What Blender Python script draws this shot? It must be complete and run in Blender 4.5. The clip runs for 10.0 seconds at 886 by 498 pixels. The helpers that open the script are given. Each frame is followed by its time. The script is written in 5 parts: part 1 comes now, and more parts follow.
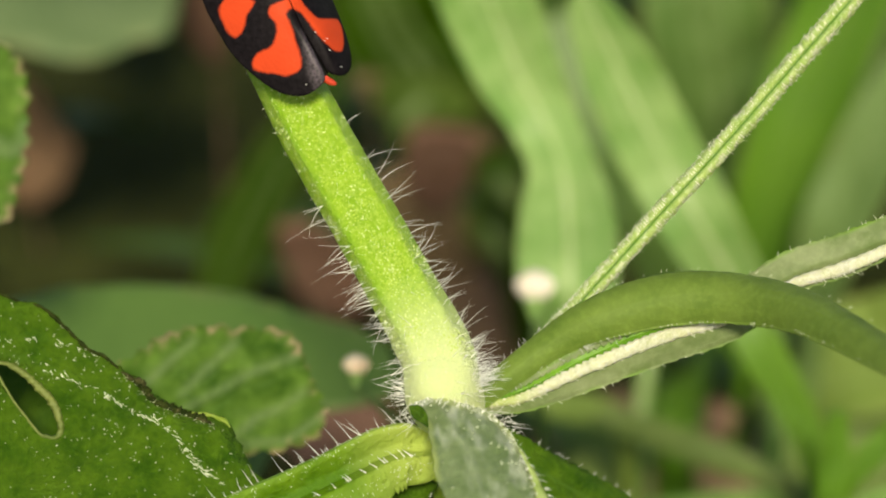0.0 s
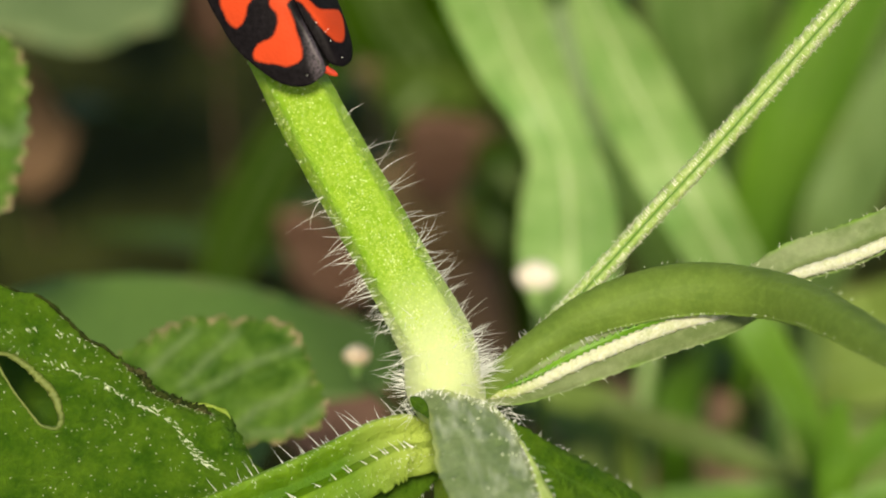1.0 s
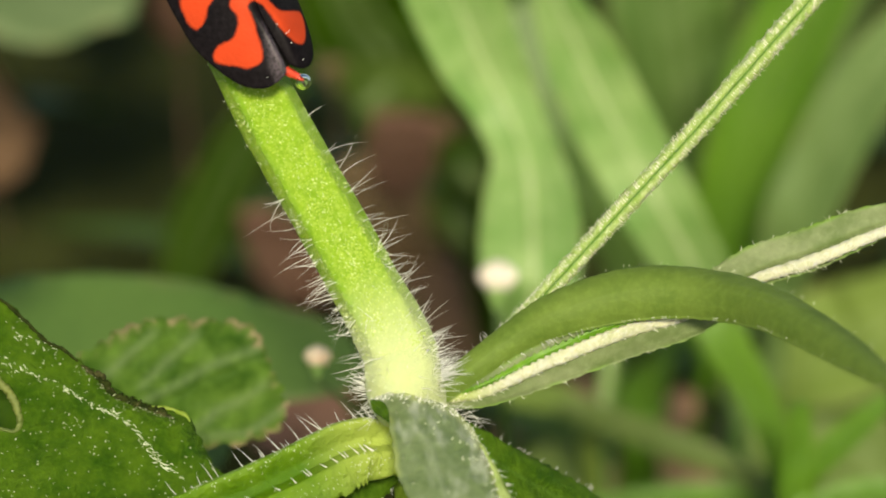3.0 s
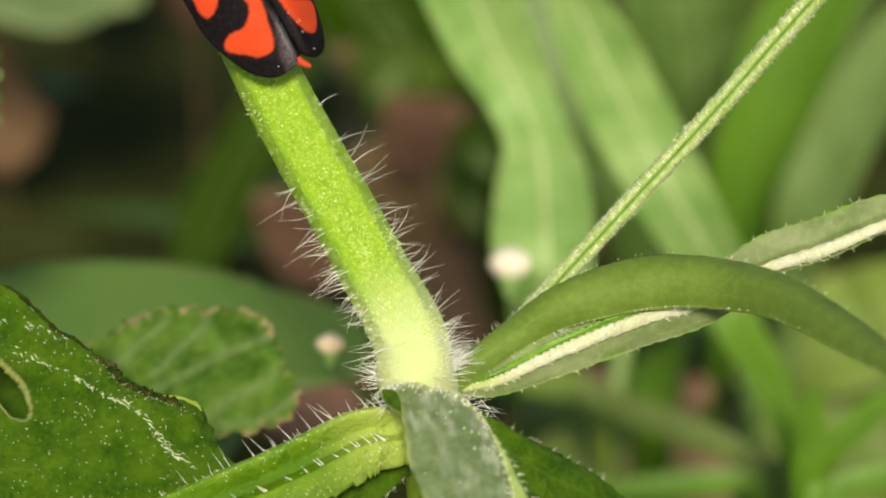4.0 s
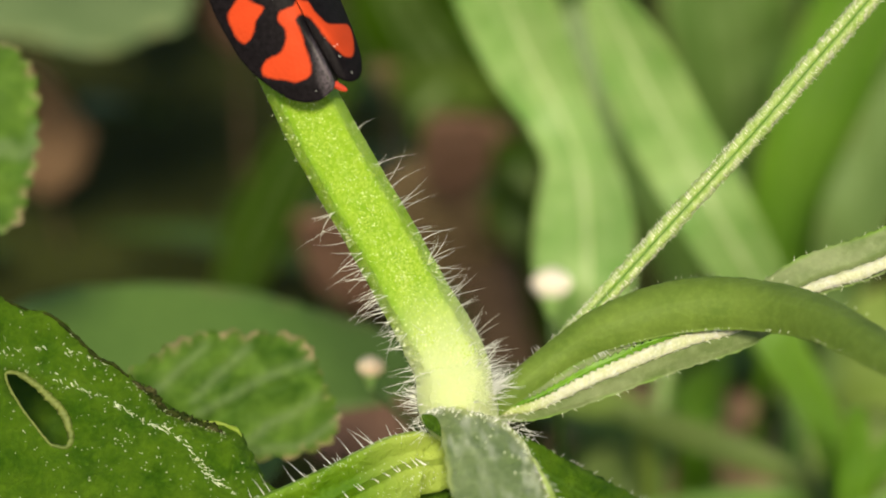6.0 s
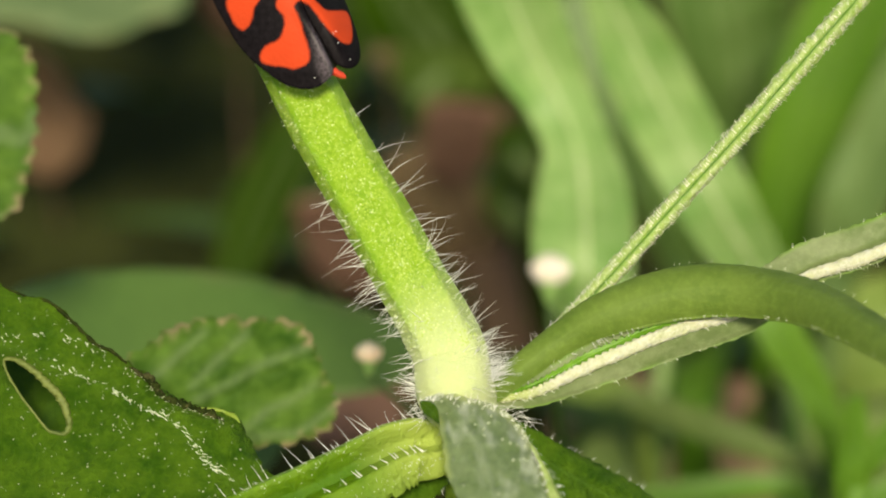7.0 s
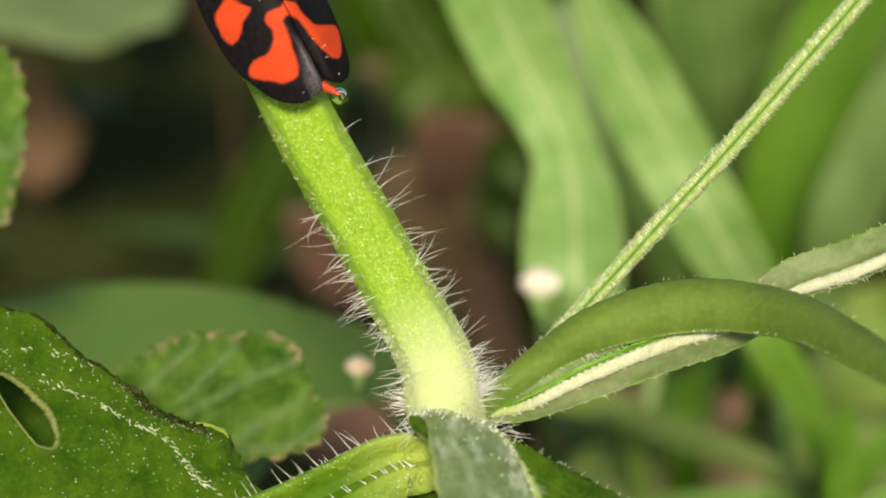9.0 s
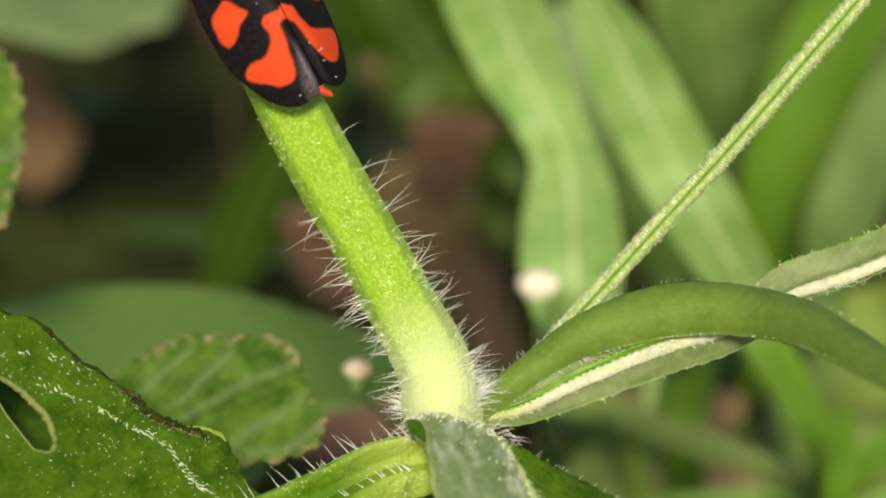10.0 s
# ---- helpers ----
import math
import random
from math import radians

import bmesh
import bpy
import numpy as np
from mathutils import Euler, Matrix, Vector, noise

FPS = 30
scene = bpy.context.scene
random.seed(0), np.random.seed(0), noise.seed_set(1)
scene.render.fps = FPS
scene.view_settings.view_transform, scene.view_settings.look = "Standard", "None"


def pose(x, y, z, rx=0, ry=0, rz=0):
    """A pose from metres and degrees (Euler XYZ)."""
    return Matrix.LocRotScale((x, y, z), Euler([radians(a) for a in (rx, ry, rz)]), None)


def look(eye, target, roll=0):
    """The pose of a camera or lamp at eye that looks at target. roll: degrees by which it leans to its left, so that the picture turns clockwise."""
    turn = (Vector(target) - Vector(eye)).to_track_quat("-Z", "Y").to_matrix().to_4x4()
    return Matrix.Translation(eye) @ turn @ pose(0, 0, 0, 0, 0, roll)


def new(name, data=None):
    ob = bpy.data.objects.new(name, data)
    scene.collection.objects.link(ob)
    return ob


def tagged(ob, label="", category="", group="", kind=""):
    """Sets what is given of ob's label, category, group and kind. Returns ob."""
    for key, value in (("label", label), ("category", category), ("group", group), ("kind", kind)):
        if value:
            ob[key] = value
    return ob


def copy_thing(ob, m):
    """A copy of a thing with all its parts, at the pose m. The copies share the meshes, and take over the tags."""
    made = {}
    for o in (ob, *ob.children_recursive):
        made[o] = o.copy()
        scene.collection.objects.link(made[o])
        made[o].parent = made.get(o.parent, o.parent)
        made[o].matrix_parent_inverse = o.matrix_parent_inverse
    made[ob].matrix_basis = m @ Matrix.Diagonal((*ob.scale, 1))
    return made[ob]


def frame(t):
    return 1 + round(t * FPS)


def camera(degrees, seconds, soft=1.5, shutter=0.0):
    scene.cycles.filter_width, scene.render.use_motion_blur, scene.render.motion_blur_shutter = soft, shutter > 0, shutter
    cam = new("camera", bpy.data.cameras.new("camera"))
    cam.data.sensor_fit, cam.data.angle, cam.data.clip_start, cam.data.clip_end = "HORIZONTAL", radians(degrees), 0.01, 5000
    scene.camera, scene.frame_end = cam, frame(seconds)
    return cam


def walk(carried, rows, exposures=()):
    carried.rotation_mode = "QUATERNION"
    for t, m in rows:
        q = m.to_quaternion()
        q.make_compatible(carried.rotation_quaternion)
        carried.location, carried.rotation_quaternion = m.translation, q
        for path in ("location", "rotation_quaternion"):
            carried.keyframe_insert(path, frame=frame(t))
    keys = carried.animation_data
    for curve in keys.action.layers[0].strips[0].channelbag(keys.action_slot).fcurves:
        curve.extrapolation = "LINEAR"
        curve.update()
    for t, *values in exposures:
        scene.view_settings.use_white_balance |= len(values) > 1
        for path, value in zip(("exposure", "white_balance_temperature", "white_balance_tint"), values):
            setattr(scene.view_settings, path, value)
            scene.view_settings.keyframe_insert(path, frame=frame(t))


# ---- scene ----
# ---------------------------------------------------------------- camera
cam = camera(15.0, 10.0, soft=2.0, shutter=0.4)
cam.data.dof.use_dof = True
cam.data.dof.focus_distance = 0.1182
cam.data.dof.aperture_fstop = cam.data.lens / 2.35
walk(cam, [
    (0, pose(-0.000000, -0.107941, 0.115334, 65.0000, -0.0000, -0.0000)),
    (0.5, pose(-0.000002, -0.107853, 0.115339, 64.8293, -0.0427, -0.0285)),
    (1, pose(-0.000000, -0.107758, 0.115348, 64.8043, -0.0594, 0.0448)),
    (1.5, pose(0.000010, -0.107647, 0.115365, 64.8166, -0.1761, -0.0370)),
    (2, pose(0.000039, -0.107512, 0.115403, 64.7459, -0.2690, 0.0001)),
    (2.5, pose(0.000077, -0.107358, 0.115464, 64.6150, -0.3621, -0.3220)),
    (2.7, pose(0.000094, -0.107290, 0.115493, 64.6891, -0.4209, -0.4586)),
    (3.8, pose(0.000192, -0.106916, 0.115650, 64.3926, -0.3685, -0.4045)),
    (4, pose(0.000209, -0.106848, 0.115679, 64.3335, -0.2923, -0.2517)),
    (4.5, pose(0.000261, -0.106697, 0.115744, 64.2214, -0.2533, -0.1054)),
    (5, pose(0.000329, -0.106571, 0.115806, 64.1294, -0.1236, 0.1002)),
    (5.5, pose(0.000403, -0.106470, 0.115866, 64.0204, 0.0041, 0.0425)),
    (6, pose(0.000466, -0.106394, 0.115926, 64.5348, 0.4212, 0.2847)),
    (6.2, pose(0.000477, -0.106379, 0.115939, 64.3977, 0.4187, 0.3095)),
    (7.3, pose(0.000537, -0.106295, 0.116012, 64.2638, 0.3469, 0.3211)),
    (7.5, pose(0.000548, -0.106280, 0.116026, 64.2755, 0.3535, 0.3655)),
    (8, pose(0.000571, -0.106245, 0.116043, 64.3956, 0.4704, 0.3976)),
    (8.5, pose(0.000596, -0.106191, 0.116066, 64.4326, 0.3187, 0.4243)),
    (9, pose(0.000627, -0.106109, 0.116109, 64.4177, 0.2948, 0.1932)),
    (9.5, pose(0.000658, -0.106006, 0.116167, 64.3268, 0.2608, 0.0975)),
    (10, pose(0.000689, -0.105898, 0.116231, 64.3764, 0.3334, 0.1592)),
], exposures=[(0, 0.18, 7500, 2), (10, 0.18, 7500, 2)])

# ---------------------------------------------------------------- light
SUN_ELEVATION, SUN_AZIMUTH = radians(34), radians(179)   # azimuth clockwise from +y
world = bpy.data.worlds.new("sky")
scene.world = world
world.use_nodes = True
wn = world.node_tree.nodes
sky = wn.new("ShaderNodeTexSky")
sky.sky_type, sky.sun_disc = "NISHITA", False
sky.sun_elevation, sky.sun_rotation = SUN_ELEVATION, SUN_AZIMUTH
wn["Background"].inputs["Strength"].default_value = 0.10
world.node_tree.links.new(sky.outputs[0], wn["Background"].inputs["Color"])
sun = new("sun", bpy.data.lights.new("sun", "SUN"))
sun.data.energy, sun.data.angle, sun.data.color = 4.4, radians(8), (1.0, 0.93, 0.79)
to_sun = Vector((math.sin(SUN_AZIMUTH) * math.cos(SUN_ELEVATION), math.cos(SUN_AZIMUTH) * math.cos(SUN_ELEVATION),
                 math.sin(SUN_ELEVATION)))
sun.matrix_basis = look(to_sun * 2, (0, 0, 0))

# ---------------------------------------------------------------- the plan
# Plan coordinates in millimetres: u to the right, v up the slope of the view, w away from it; the origin hangs HEIGHT over the soil.
HEIGHT, SLOPE = 0.065, radians(25)
RIGHT = Vector((1, 0, 0))
UP = Vector((0, math.sin(SLOPE), math.cos(SLOPE)))
AWAY = Vector((0, math.cos(SLOPE), -math.sin(SLOPE)))
ORIGIN = Vector((0, 0, HEIGHT))
MM = 0.001
rng = random.Random(7)


def at(u, v, w):
    return ORIGIN + (RIGHT * u + UP * v + AWAY * w) * MM


def way(u, v, w):
    return RIGHT * u + UP * v + AWAY * w


def root_below(p, dx=0.0, dy=0.0):
    """The spot on the soil under p, shifted by millimetres."""
    return Vector((p.x + dx * MM, p.y + dy * MM, -0.002))


def smooth(points, n, closed=False):
    """n samples of a Catmull-Rom curve through points of any dimension."""
    pts = np.array([tuple(p) for p in points], float)
    k = len(pts)
    if closed:
        ext = np.vstack([pts[-1], pts, pts[0], pts[1]])
        spans, ts = k, np.linspace(0, k, n, endpoint=False)
    else:
        ext = np.vstack([2 * pts[0] - pts[1], pts, 2 * pts[-1] - pts[-2]])
        spans, ts = k - 1, np.linspace(0, k - 1, n)
    i = np.minimum(ts.astype(int), spans - 1)
    f = (ts - i)[:, None]
    a, b, c, d = ext[i], ext[i + 1], ext[i + 2], ext[i + 3]
    return 0.5 * (2 * b + (c - a) * f + (2 * a - 5 * b + 4 * c - d) * f ** 2 + (3 * b - a - 3 * c + d) * f ** 3)


# ---------------------------------------------------------------- building helpers
def mesh_of(name, verts, faces, values=None, flat=False):
    me = bpy.data.meshes.new(name)
    me.from_pydata([tuple(v) for v in verts], [], faces)
    for key, vals in (values or {}).items():
        layer = me.attributes.new(key, "FLOAT", "POINT")
        layer.data.foreach_set("value", np.asarray(vals, np.float32))
    if not flat:
        me.polygons.foreach_set("use_smooth", [True] * len(me.polygons))
    me.update()
    return me


def thing(name, base, label, category, group="", kind=""):
    ob = new(name)
    ob.empty_display_size = 0.004
    ob.location = base
    return tagged(ob, label, category, group, kind)


def part(name, me, material, parent, label="", kind=""):
    """One mesh, in world coordinates, under a thing or under a part of it."""
    ob = new(name, me)
    if material:
        me.materials.append(material)
    ob.parent = parent
    if parent.parent is None and parent.data is None:
        ob.matrix_parent_inverse = parent.matrix_basis.inverted()
    return tagged(ob, label, "", "", kind)


def local_part(name, me, material, parent, label=""):
    """One mesh in the space of its parent."""
    ob = new(name, me)
    me.materials.append(material)
    ob.parent = parent
    return tagged(ob, label)


def frames_along(points, normal_hint):
    """Tangent, side and normal along a line of points."""
    p = np.asarray(points)
    t = np.gradient(p, axis=0)
    t /= np.linalg.norm(t, axis=1)[:, None]
    hint = np.asarray(normal_hint, float)
    if hint.ndim == 1:
        hint = np.repeat(hint[None], len(p), 0)
    s = np.cross(t, hint)
    s /= np.linalg.norm(s, axis=1)[:, None]
    n = np.cross(s, t)
    return t, s, n


def tube(name, points, radii, n=40, ring=12, profile=None, hint=(0, -1, 0.3), bumpy=0.0, seed=0, rate=900, mark=None):
    """A closed tapered tube through points (metres), radii in mm. profile(angle) shapes the cross-section."""
    p = smooth(points, n)
    r = np.interp(np.linspace(0, 1, n), np.linspace(0, 1, len(radii)), radii) * MM
    t, s, nn = frames_along(p, hint)
    verts, faces, along, marks = [], [], [], []
    for i in range(n):
        for j in range(ring):
            a = 2 * math.pi * j / ring
            k = (profile(a, i / (n - 1)) if profile else 1.0)
            if bumpy:
                k *= 1 + bumpy * noise.noise(Vector(p[i]) * rate + Vector((math.cos(a), math.sin(a), seed)) * 1.3)
            verts.append(p[i] + (s[i] * math.cos(a) + nn[i] * math.sin(a)) * r[i] * k)
            along.append(i / (n - 1))
            marks.append(mark(a, i / (n - 1)) if mark else 0.0)
    for i in range(n - 1):
        for j in range(ring):
            a, b = i * ring + j, i * ring + (j + 1) % ring
            faces.append((a, b, b + ring, a + ring))
    faces += [tuple(range(ring))[::-1], tuple(range((n - 1) * ring, n * ring))]
    return mesh_of(name, verts, faces, {"along": along, "groove": marks}), (p, t, s, nn, r)


def ribbon(name, points, halves, hint, fold=0.0, curl=0.0, thick=0.12, nu=60, nv=12, wave=0.0, teeth=0.0, tooth_n=40, seed=0,
           vein_n=14, vein_depth=0.03, twist=None, vein_w=0.055):
    """A leaf blade along a midrib: half-widths in mm, folded along the rib by fold, margins curled by curl, with a toothed edge."""
    p = smooth(points, nu)
    w = np.maximum(smooth([(h,) for h in halves], nu)[:, 0], 0.02)
    t, s, n = frames_along(p, hint)
    if twist:
        tw = np.interp(np.linspace(0, 1, nu), np.linspace(0, 1, len(twist)), twist)
        c, q = np.cos(np.radians(tw))[:, None], np.sin(np.radians(tw))[:, None]
        s, n = s * c + n * q, n * c - s * q
    verts, faces, veins, rims = [], [], [], []
    cols = 2 * nv + 1
    for side in (0, 1):
        for i in range(nu):
            u = i / (nu - 1)
            for j in range(cols):
                x = (j - nv) / nv
                ww = w[i] * (1 + (teeth * (((u * tooth_n + (0.3 if x > 0 else 0)) % 1.0) - 0.5) if abs(x) > 0.93 else 0))
                h = fold * abs(x) * ww + curl * x * x * ww
                h += wave * ww * noise.noise(Vector((u * 5 + seed, x * 1.4, seed * 3.1)))
                v = 1 - abs(((u * vein_n - abs(x) * 1.6) % 1.0) - 0.5) * 2
                vein = max(math.exp(-(x / vein_w) ** 2), 0.55 * max(0, v - 0.82) / 0.18)
                h += vein_depth * vein
                body = thick * (1 - 0.75 * abs(x) ** 3) * min(1, 0.25 + w[i] / 0.4)
                verts.append(p[i] + (s[i] * x * ww + n[i] * (h - (side * body))) * MM)
                veins.append(vein)
                rims.append(max(0, (abs(x) - 0.8) / 0.2))
    m = nu * cols
    for i in range(nu - 1):
        for j in range(cols - 1):
            a = i * cols + j
            faces.append((a, a + 1, a + cols + 1, a + cols))
            faces.append((m + a, m + a + cols, m + a + cols + 1, m + a + 1))
    for i in range(nu - 1):
        for a in (i * cols, i * cols + cols - 1):
            faces.append((a, a + cols, m + a + cols, m + a))
    for j in range(cols - 1):
        for a in (j, (nu - 1) * cols + j):
            faces.append((a, a + 1, m + a + 1, m + a))
    return mesh_of(name, verts, faces, {"vein": veins, "rim": rims}), (p, t, s, n, w)


def far_from(poly, pts):
    """Signed distance (inside positive) and the nearest outline point, for many points."""
    a, b = poly, np.roll(poly, -1, 0)
    best, near = np.full(len(pts), 1e9), np.zeros_like(pts)
    inside = np.zeros(len(pts), bool)
    for p, q in zip(a, b):
        d = q - p
        f = np.clip(((pts - p) @ d) / max(d @ d, 1e-12), 0, 1)
        c = p + f[:, None] * d
        e = np.hypot(*(pts - c).T)
        m = e < best
        best[m], near[m] = e[m], c[m]
        if p[1] != q[1]:
            hit = ((p[1] > pts[:, 1]) != (q[1] > pts[:, 1])) & (pts[:, 0] < (q[0] - p[0]) * (pts[:, 1] - p[1]) / (q[1] - p[1]) + p[0])
            inside ^= hit
    return np.where(inside, best, -best), near


def scalloped(outline, n, teeth=0, depth=0.0, jag=0.0, seed=0):
    """A smooth closed outline with teeth round it."""
    q = smooth(outline, n, True)
    t = np.roll(q, -1, 0) - np.roll(q, 1, 0)
    t /= np.linalg.norm(t, axis=1)[:, None]
    out = np.stack([t[:, 1], -t[:, 0]], 1)
    area = np.sum(q[:, 0] * np.roll(q[:, 1], -1) - np.roll(q[:, 0], -1) * q[:, 1])
    out *= 1 if area > 0 else -1
    k = np.arange(n) / n
    push = depth * (np.abs(np.sin(math.pi * teeth * k + seed)) ** 0.7 - 0.5) if teeth else np.zeros(n)
    push = push + jag * np.array([noise.noise(Vector((x * 60, seed, 0.3))) + 0.6 * noise.noise(Vector((x * 170, seed, 4.3))) for x in k])
    return q + out * push[:, None]


def sheet(name, poly, cell, place, lift, thick=0.15, holes=(), vein=None, rim=0.35):
    """A thin blade filling an outline (mm) with a fine grid; place(u, v, h) sets it in the world."""
    lo, hi = poly.min(0) - cell, poly.max(0) + cell
    nx, ny = int((hi[0] - lo[0]) / cell) + 2, int((hi[1] - lo[1]) / cell) + 2
    g = np.stack(np.meshgrid(lo[0] + np.arange(nx) * cell, lo[1] + np.arange(ny) * cell), -1).reshape(-1, 2)
    sd, near = far_from(poly, g)
    for h in holes:
        s2, n2 = far_from(h, g)
        m = -s2 < sd
        sd, near = np.where(m, -s2, sd), np.where(m[:, None], n2, near)
    idx = np.arange(nx * ny).reshape(ny, nx)
    quads = np.stack([idx[:-1, :-1], idx[:-1, 1:], idx[1:, 1:], idx[1:, :-1]], -1).reshape(-1, 4)
    keep = sd[quads].mean(1) > 0
    quads = quads[keep]
    edges = {}
    for q in quads:
        for a, b in zip(q, np.roll(q, -1)):
            key = (min(a, b), max(a, b))
            edges[key] = None if key in edges else (a, b)
    border = [e for e in edges.values() if e is not None]
    on = sorted({a for e in border for a in e})
    g[on] = near[on]
    sd[on] = 0
    used = np.unique(quads)
    back = -np.ones(nx * ny, int)
    back[used] = np.arange(len(used))
    m = len(used)
    verts = [place(u, v, lift(u, v)) for u, v in g[used]]
    verts += [place(u, v, lift(u, v) + thick * (0.35 + 0.65 * min(1, max(0, d) / 0.4))) for (u, v), d in zip(g[used], sd[used])]
    qq = back[quads]
    faces = [tuple(q) for q in qq] + [tuple(q[::-1] + m) for q in qq]
    faces += [(back[b], back[a], back[a] + m, back[b] + m) for a, b in border]
    rims = list(np.clip(1 - np.maximum(sd[used], 0) / rim, 0, 1)) * 2
    vv = [vein(u, v) if vein else 0.0 for u, v in g[used]] * 2
    return mesh_of(name, verts, faces, {"vein": vv, "rim": rims})


def hairs(name, roots, sides=3, steps=4):
    """Many tapered, bent hairs in one mesh: (root, direction, length mm, radius mm, bend vector)."""
    verts, faces = [], []
    for p, d, length, radius, bend in roots:
        d = Vector(d).normalized()
        x = d.orthogonal().normalized()
        y = d.cross(x)
        base = len(verts)
        for k in range(steps + 1):
            f = k / steps
            c = Vector(p) + (d * f + Vector(bend) * f * f) * length * MM
            r = radius * (1 - 0.88 * f) * MM
            for j in range(sides):
                a = 2 * math.pi * j / sides
                verts.append(c + (x * math.cos(a) + y * math.sin(a)) * r)
        for k in range(steps):
            for j in range(sides):
                a, b = base + k * sides + j, base + k * sides + (j + 1) % sides
                faces.append((a, b, b + sides, a + sides))
        faces.append(tuple(base + steps * sides + j for j in range(sides)))
    return mesh_of(name, verts, faces)


def blob(name, centre, radii, shape=None, nu=28, nv=16):
    """A rounded body; shape(unit vector) returns a factor or a moved vector."""
    verts, faces = [], []
    for i in range(nv + 1):
        th = math.pi * i / nv
        for j in range(nu):
            ph = 2 * math.pi * j / nu
            d = Vector((math.sin(th) * math.cos(ph), math.cos(th), math.sin(th) * math.sin(ph)))
            k = shape(d) if shape else 1.0
            verts.append(Vector(centre) * MM + Vector((d.x * radii[0], d.y * radii[1], d.z * radii[2])) * k * MM)
    for i in range(nv):
        for j in range(nu):
            a, b = i * nu + j, i * nu + (j + 1) % nu
            faces.append((a, a + nu, b + nu, b))
    return mesh_of(name, verts, faces)


# ---------------------------------------------------------------- materials
def nodes_of(name):
    m = bpy.data.materials.new(name)
    m.use_nodes = True
    nt = m.node_tree
    return m, nt, nt.nodes["Principled BSDF"]


def noise_node(nt, coord, scale, detail=4.0, rough=0.6):
    n = nt.nodes.new("ShaderNodeTexNoise")
    n.inputs["Scale"].default_value, n.inputs["Detail"].default_value, n.inputs["Roughness"].default_value = scale, detail, rough
    nt.links.new(coord, n.inputs["Vector"])
    return n.outputs["Fac"]


def mixed(nt, fac, a, b):
    n = nt.nodes.new("ShaderNodeMix")
    n.data_type = "RGBA"
    for sock, val in ((n.inputs[0], fac), (n.inputs[6], a), (n.inputs[7], b)):
        if isinstance(val, bpy.types.NodeSocket):
            nt.links.new(val, sock)
        elif isinstance(val, tuple):
            sock.default_value = (*val, 1)
        else:
            sock.default_value = val
    return n.outputs[2]


def ramp(nt, fac, lo, hi):
    n = nt.nodes.new("ShaderNodeMapRange")
    n.inputs["From Min"].default_value, n.inputs["From Max"].default_value = lo, hi
    nt.links.new(fac, n.inputs["Value"])
    return n.outputs["Result"]


def times(nt, a, b):
    n = nt.nodes.new("ShaderNodeMath")
    n.operation = "MULTIPLY"
    for sock, val in zip(n.inputs, (a, b)):
        if isinstance(val, bpy.types.NodeSocket):
            nt.links.new(val, sock)
        else:
            sock.default_value = val
    return n.outputs[0]


def value_of(nt, key):
    n = nt.nodes.new("ShaderNodeAttribute")
    n.attribute_name = key
    return n.outputs["Fac"]


def leaf_material(name, dark, light, vein=(0.35, 0.45, 0.2), rim=(0.3, 0.3, 0.1), rough=0.45, lucent=0.3, grain=2500, patch=350,
                  vein_amount=0.6, rim_amount=0.3, bump=0.25, shine=0.5, lucent_colour=None, pale=None, rim_scale=500, relief=0.00012):
    m, nt, b = nodes_of(name)
    coord = nt.nodes.new("ShaderNodeTexCoord").outputs["Object"]
    big, fine = noise_node(nt, coord, patch, 3), noise_node(nt, coord, grain, 5, 0.7)
    col = mixed(nt, ramp(nt, big, 0.3, 0.7), dark, light)
    col = mixed(nt, times(nt, ramp(nt, fine, 0.45, 0.75), 0.45), col, tuple(min(1, c * 1.5) for c in light))
    col = mixed(nt, times(nt, value_of(nt, "vein"), vein_amount), col, vein)
    col = mixed(nt, times(nt, times(nt, value_of(nt, "rim"), ramp(nt, noise_node(nt, coord, rim_scale, 2), 0.42, 0.6)), rim_amount), col, rim)
    if pale:
        colour, spot, reach = pale
        dist = nt.nodes.new("ShaderNodeVectorMath")
        dist.operation = "DISTANCE"
        nt.links.new(coord, dist.inputs[0])
        dist.inputs[1].default_value = spot
        col = mixed(nt, ramp(nt, dist.outputs["Value"], reach, reach * 0.3), col, colour)
    nt.links.new(col, b.inputs["Base Color"])
    b.inputs["Roughness"].default_value = rough
    b.inputs["Specular IOR Level"].default_value = shine
    bm_ = nt.nodes.new("ShaderNodeBump")
    bm_.inputs["Strength"].default_value, bm_.inputs["Distance"].default_value = bump, relief
    nt.links.new(fine, bm_.inputs["Height"])
    nt.links.new(bm_.outputs[0], b.inputs["Normal"])
    tr = nt.nodes.new("ShaderNodeBsdfTranslucent")
    if lucent_colour:
        tr.inputs["Color"].default_value = (*lucent_colour, 1)
    else:
        nt.links.new(mixed(nt, 0.5, col, tuple(min(1, c * 1.6) for c in light)), tr.inputs["Color"])
    mix = nt.nodes.new("ShaderNodeMixShader")
    mix.inputs[0].default_value = lucent
    nt.links.new(b.outputs[0], mix.inputs[1])
    nt.links.new(tr.outputs[0], mix.inputs[2])
    nt.links.new(mix.outputs[0], nt.nodes["Material Output"].inputs["Surface"])
    return m


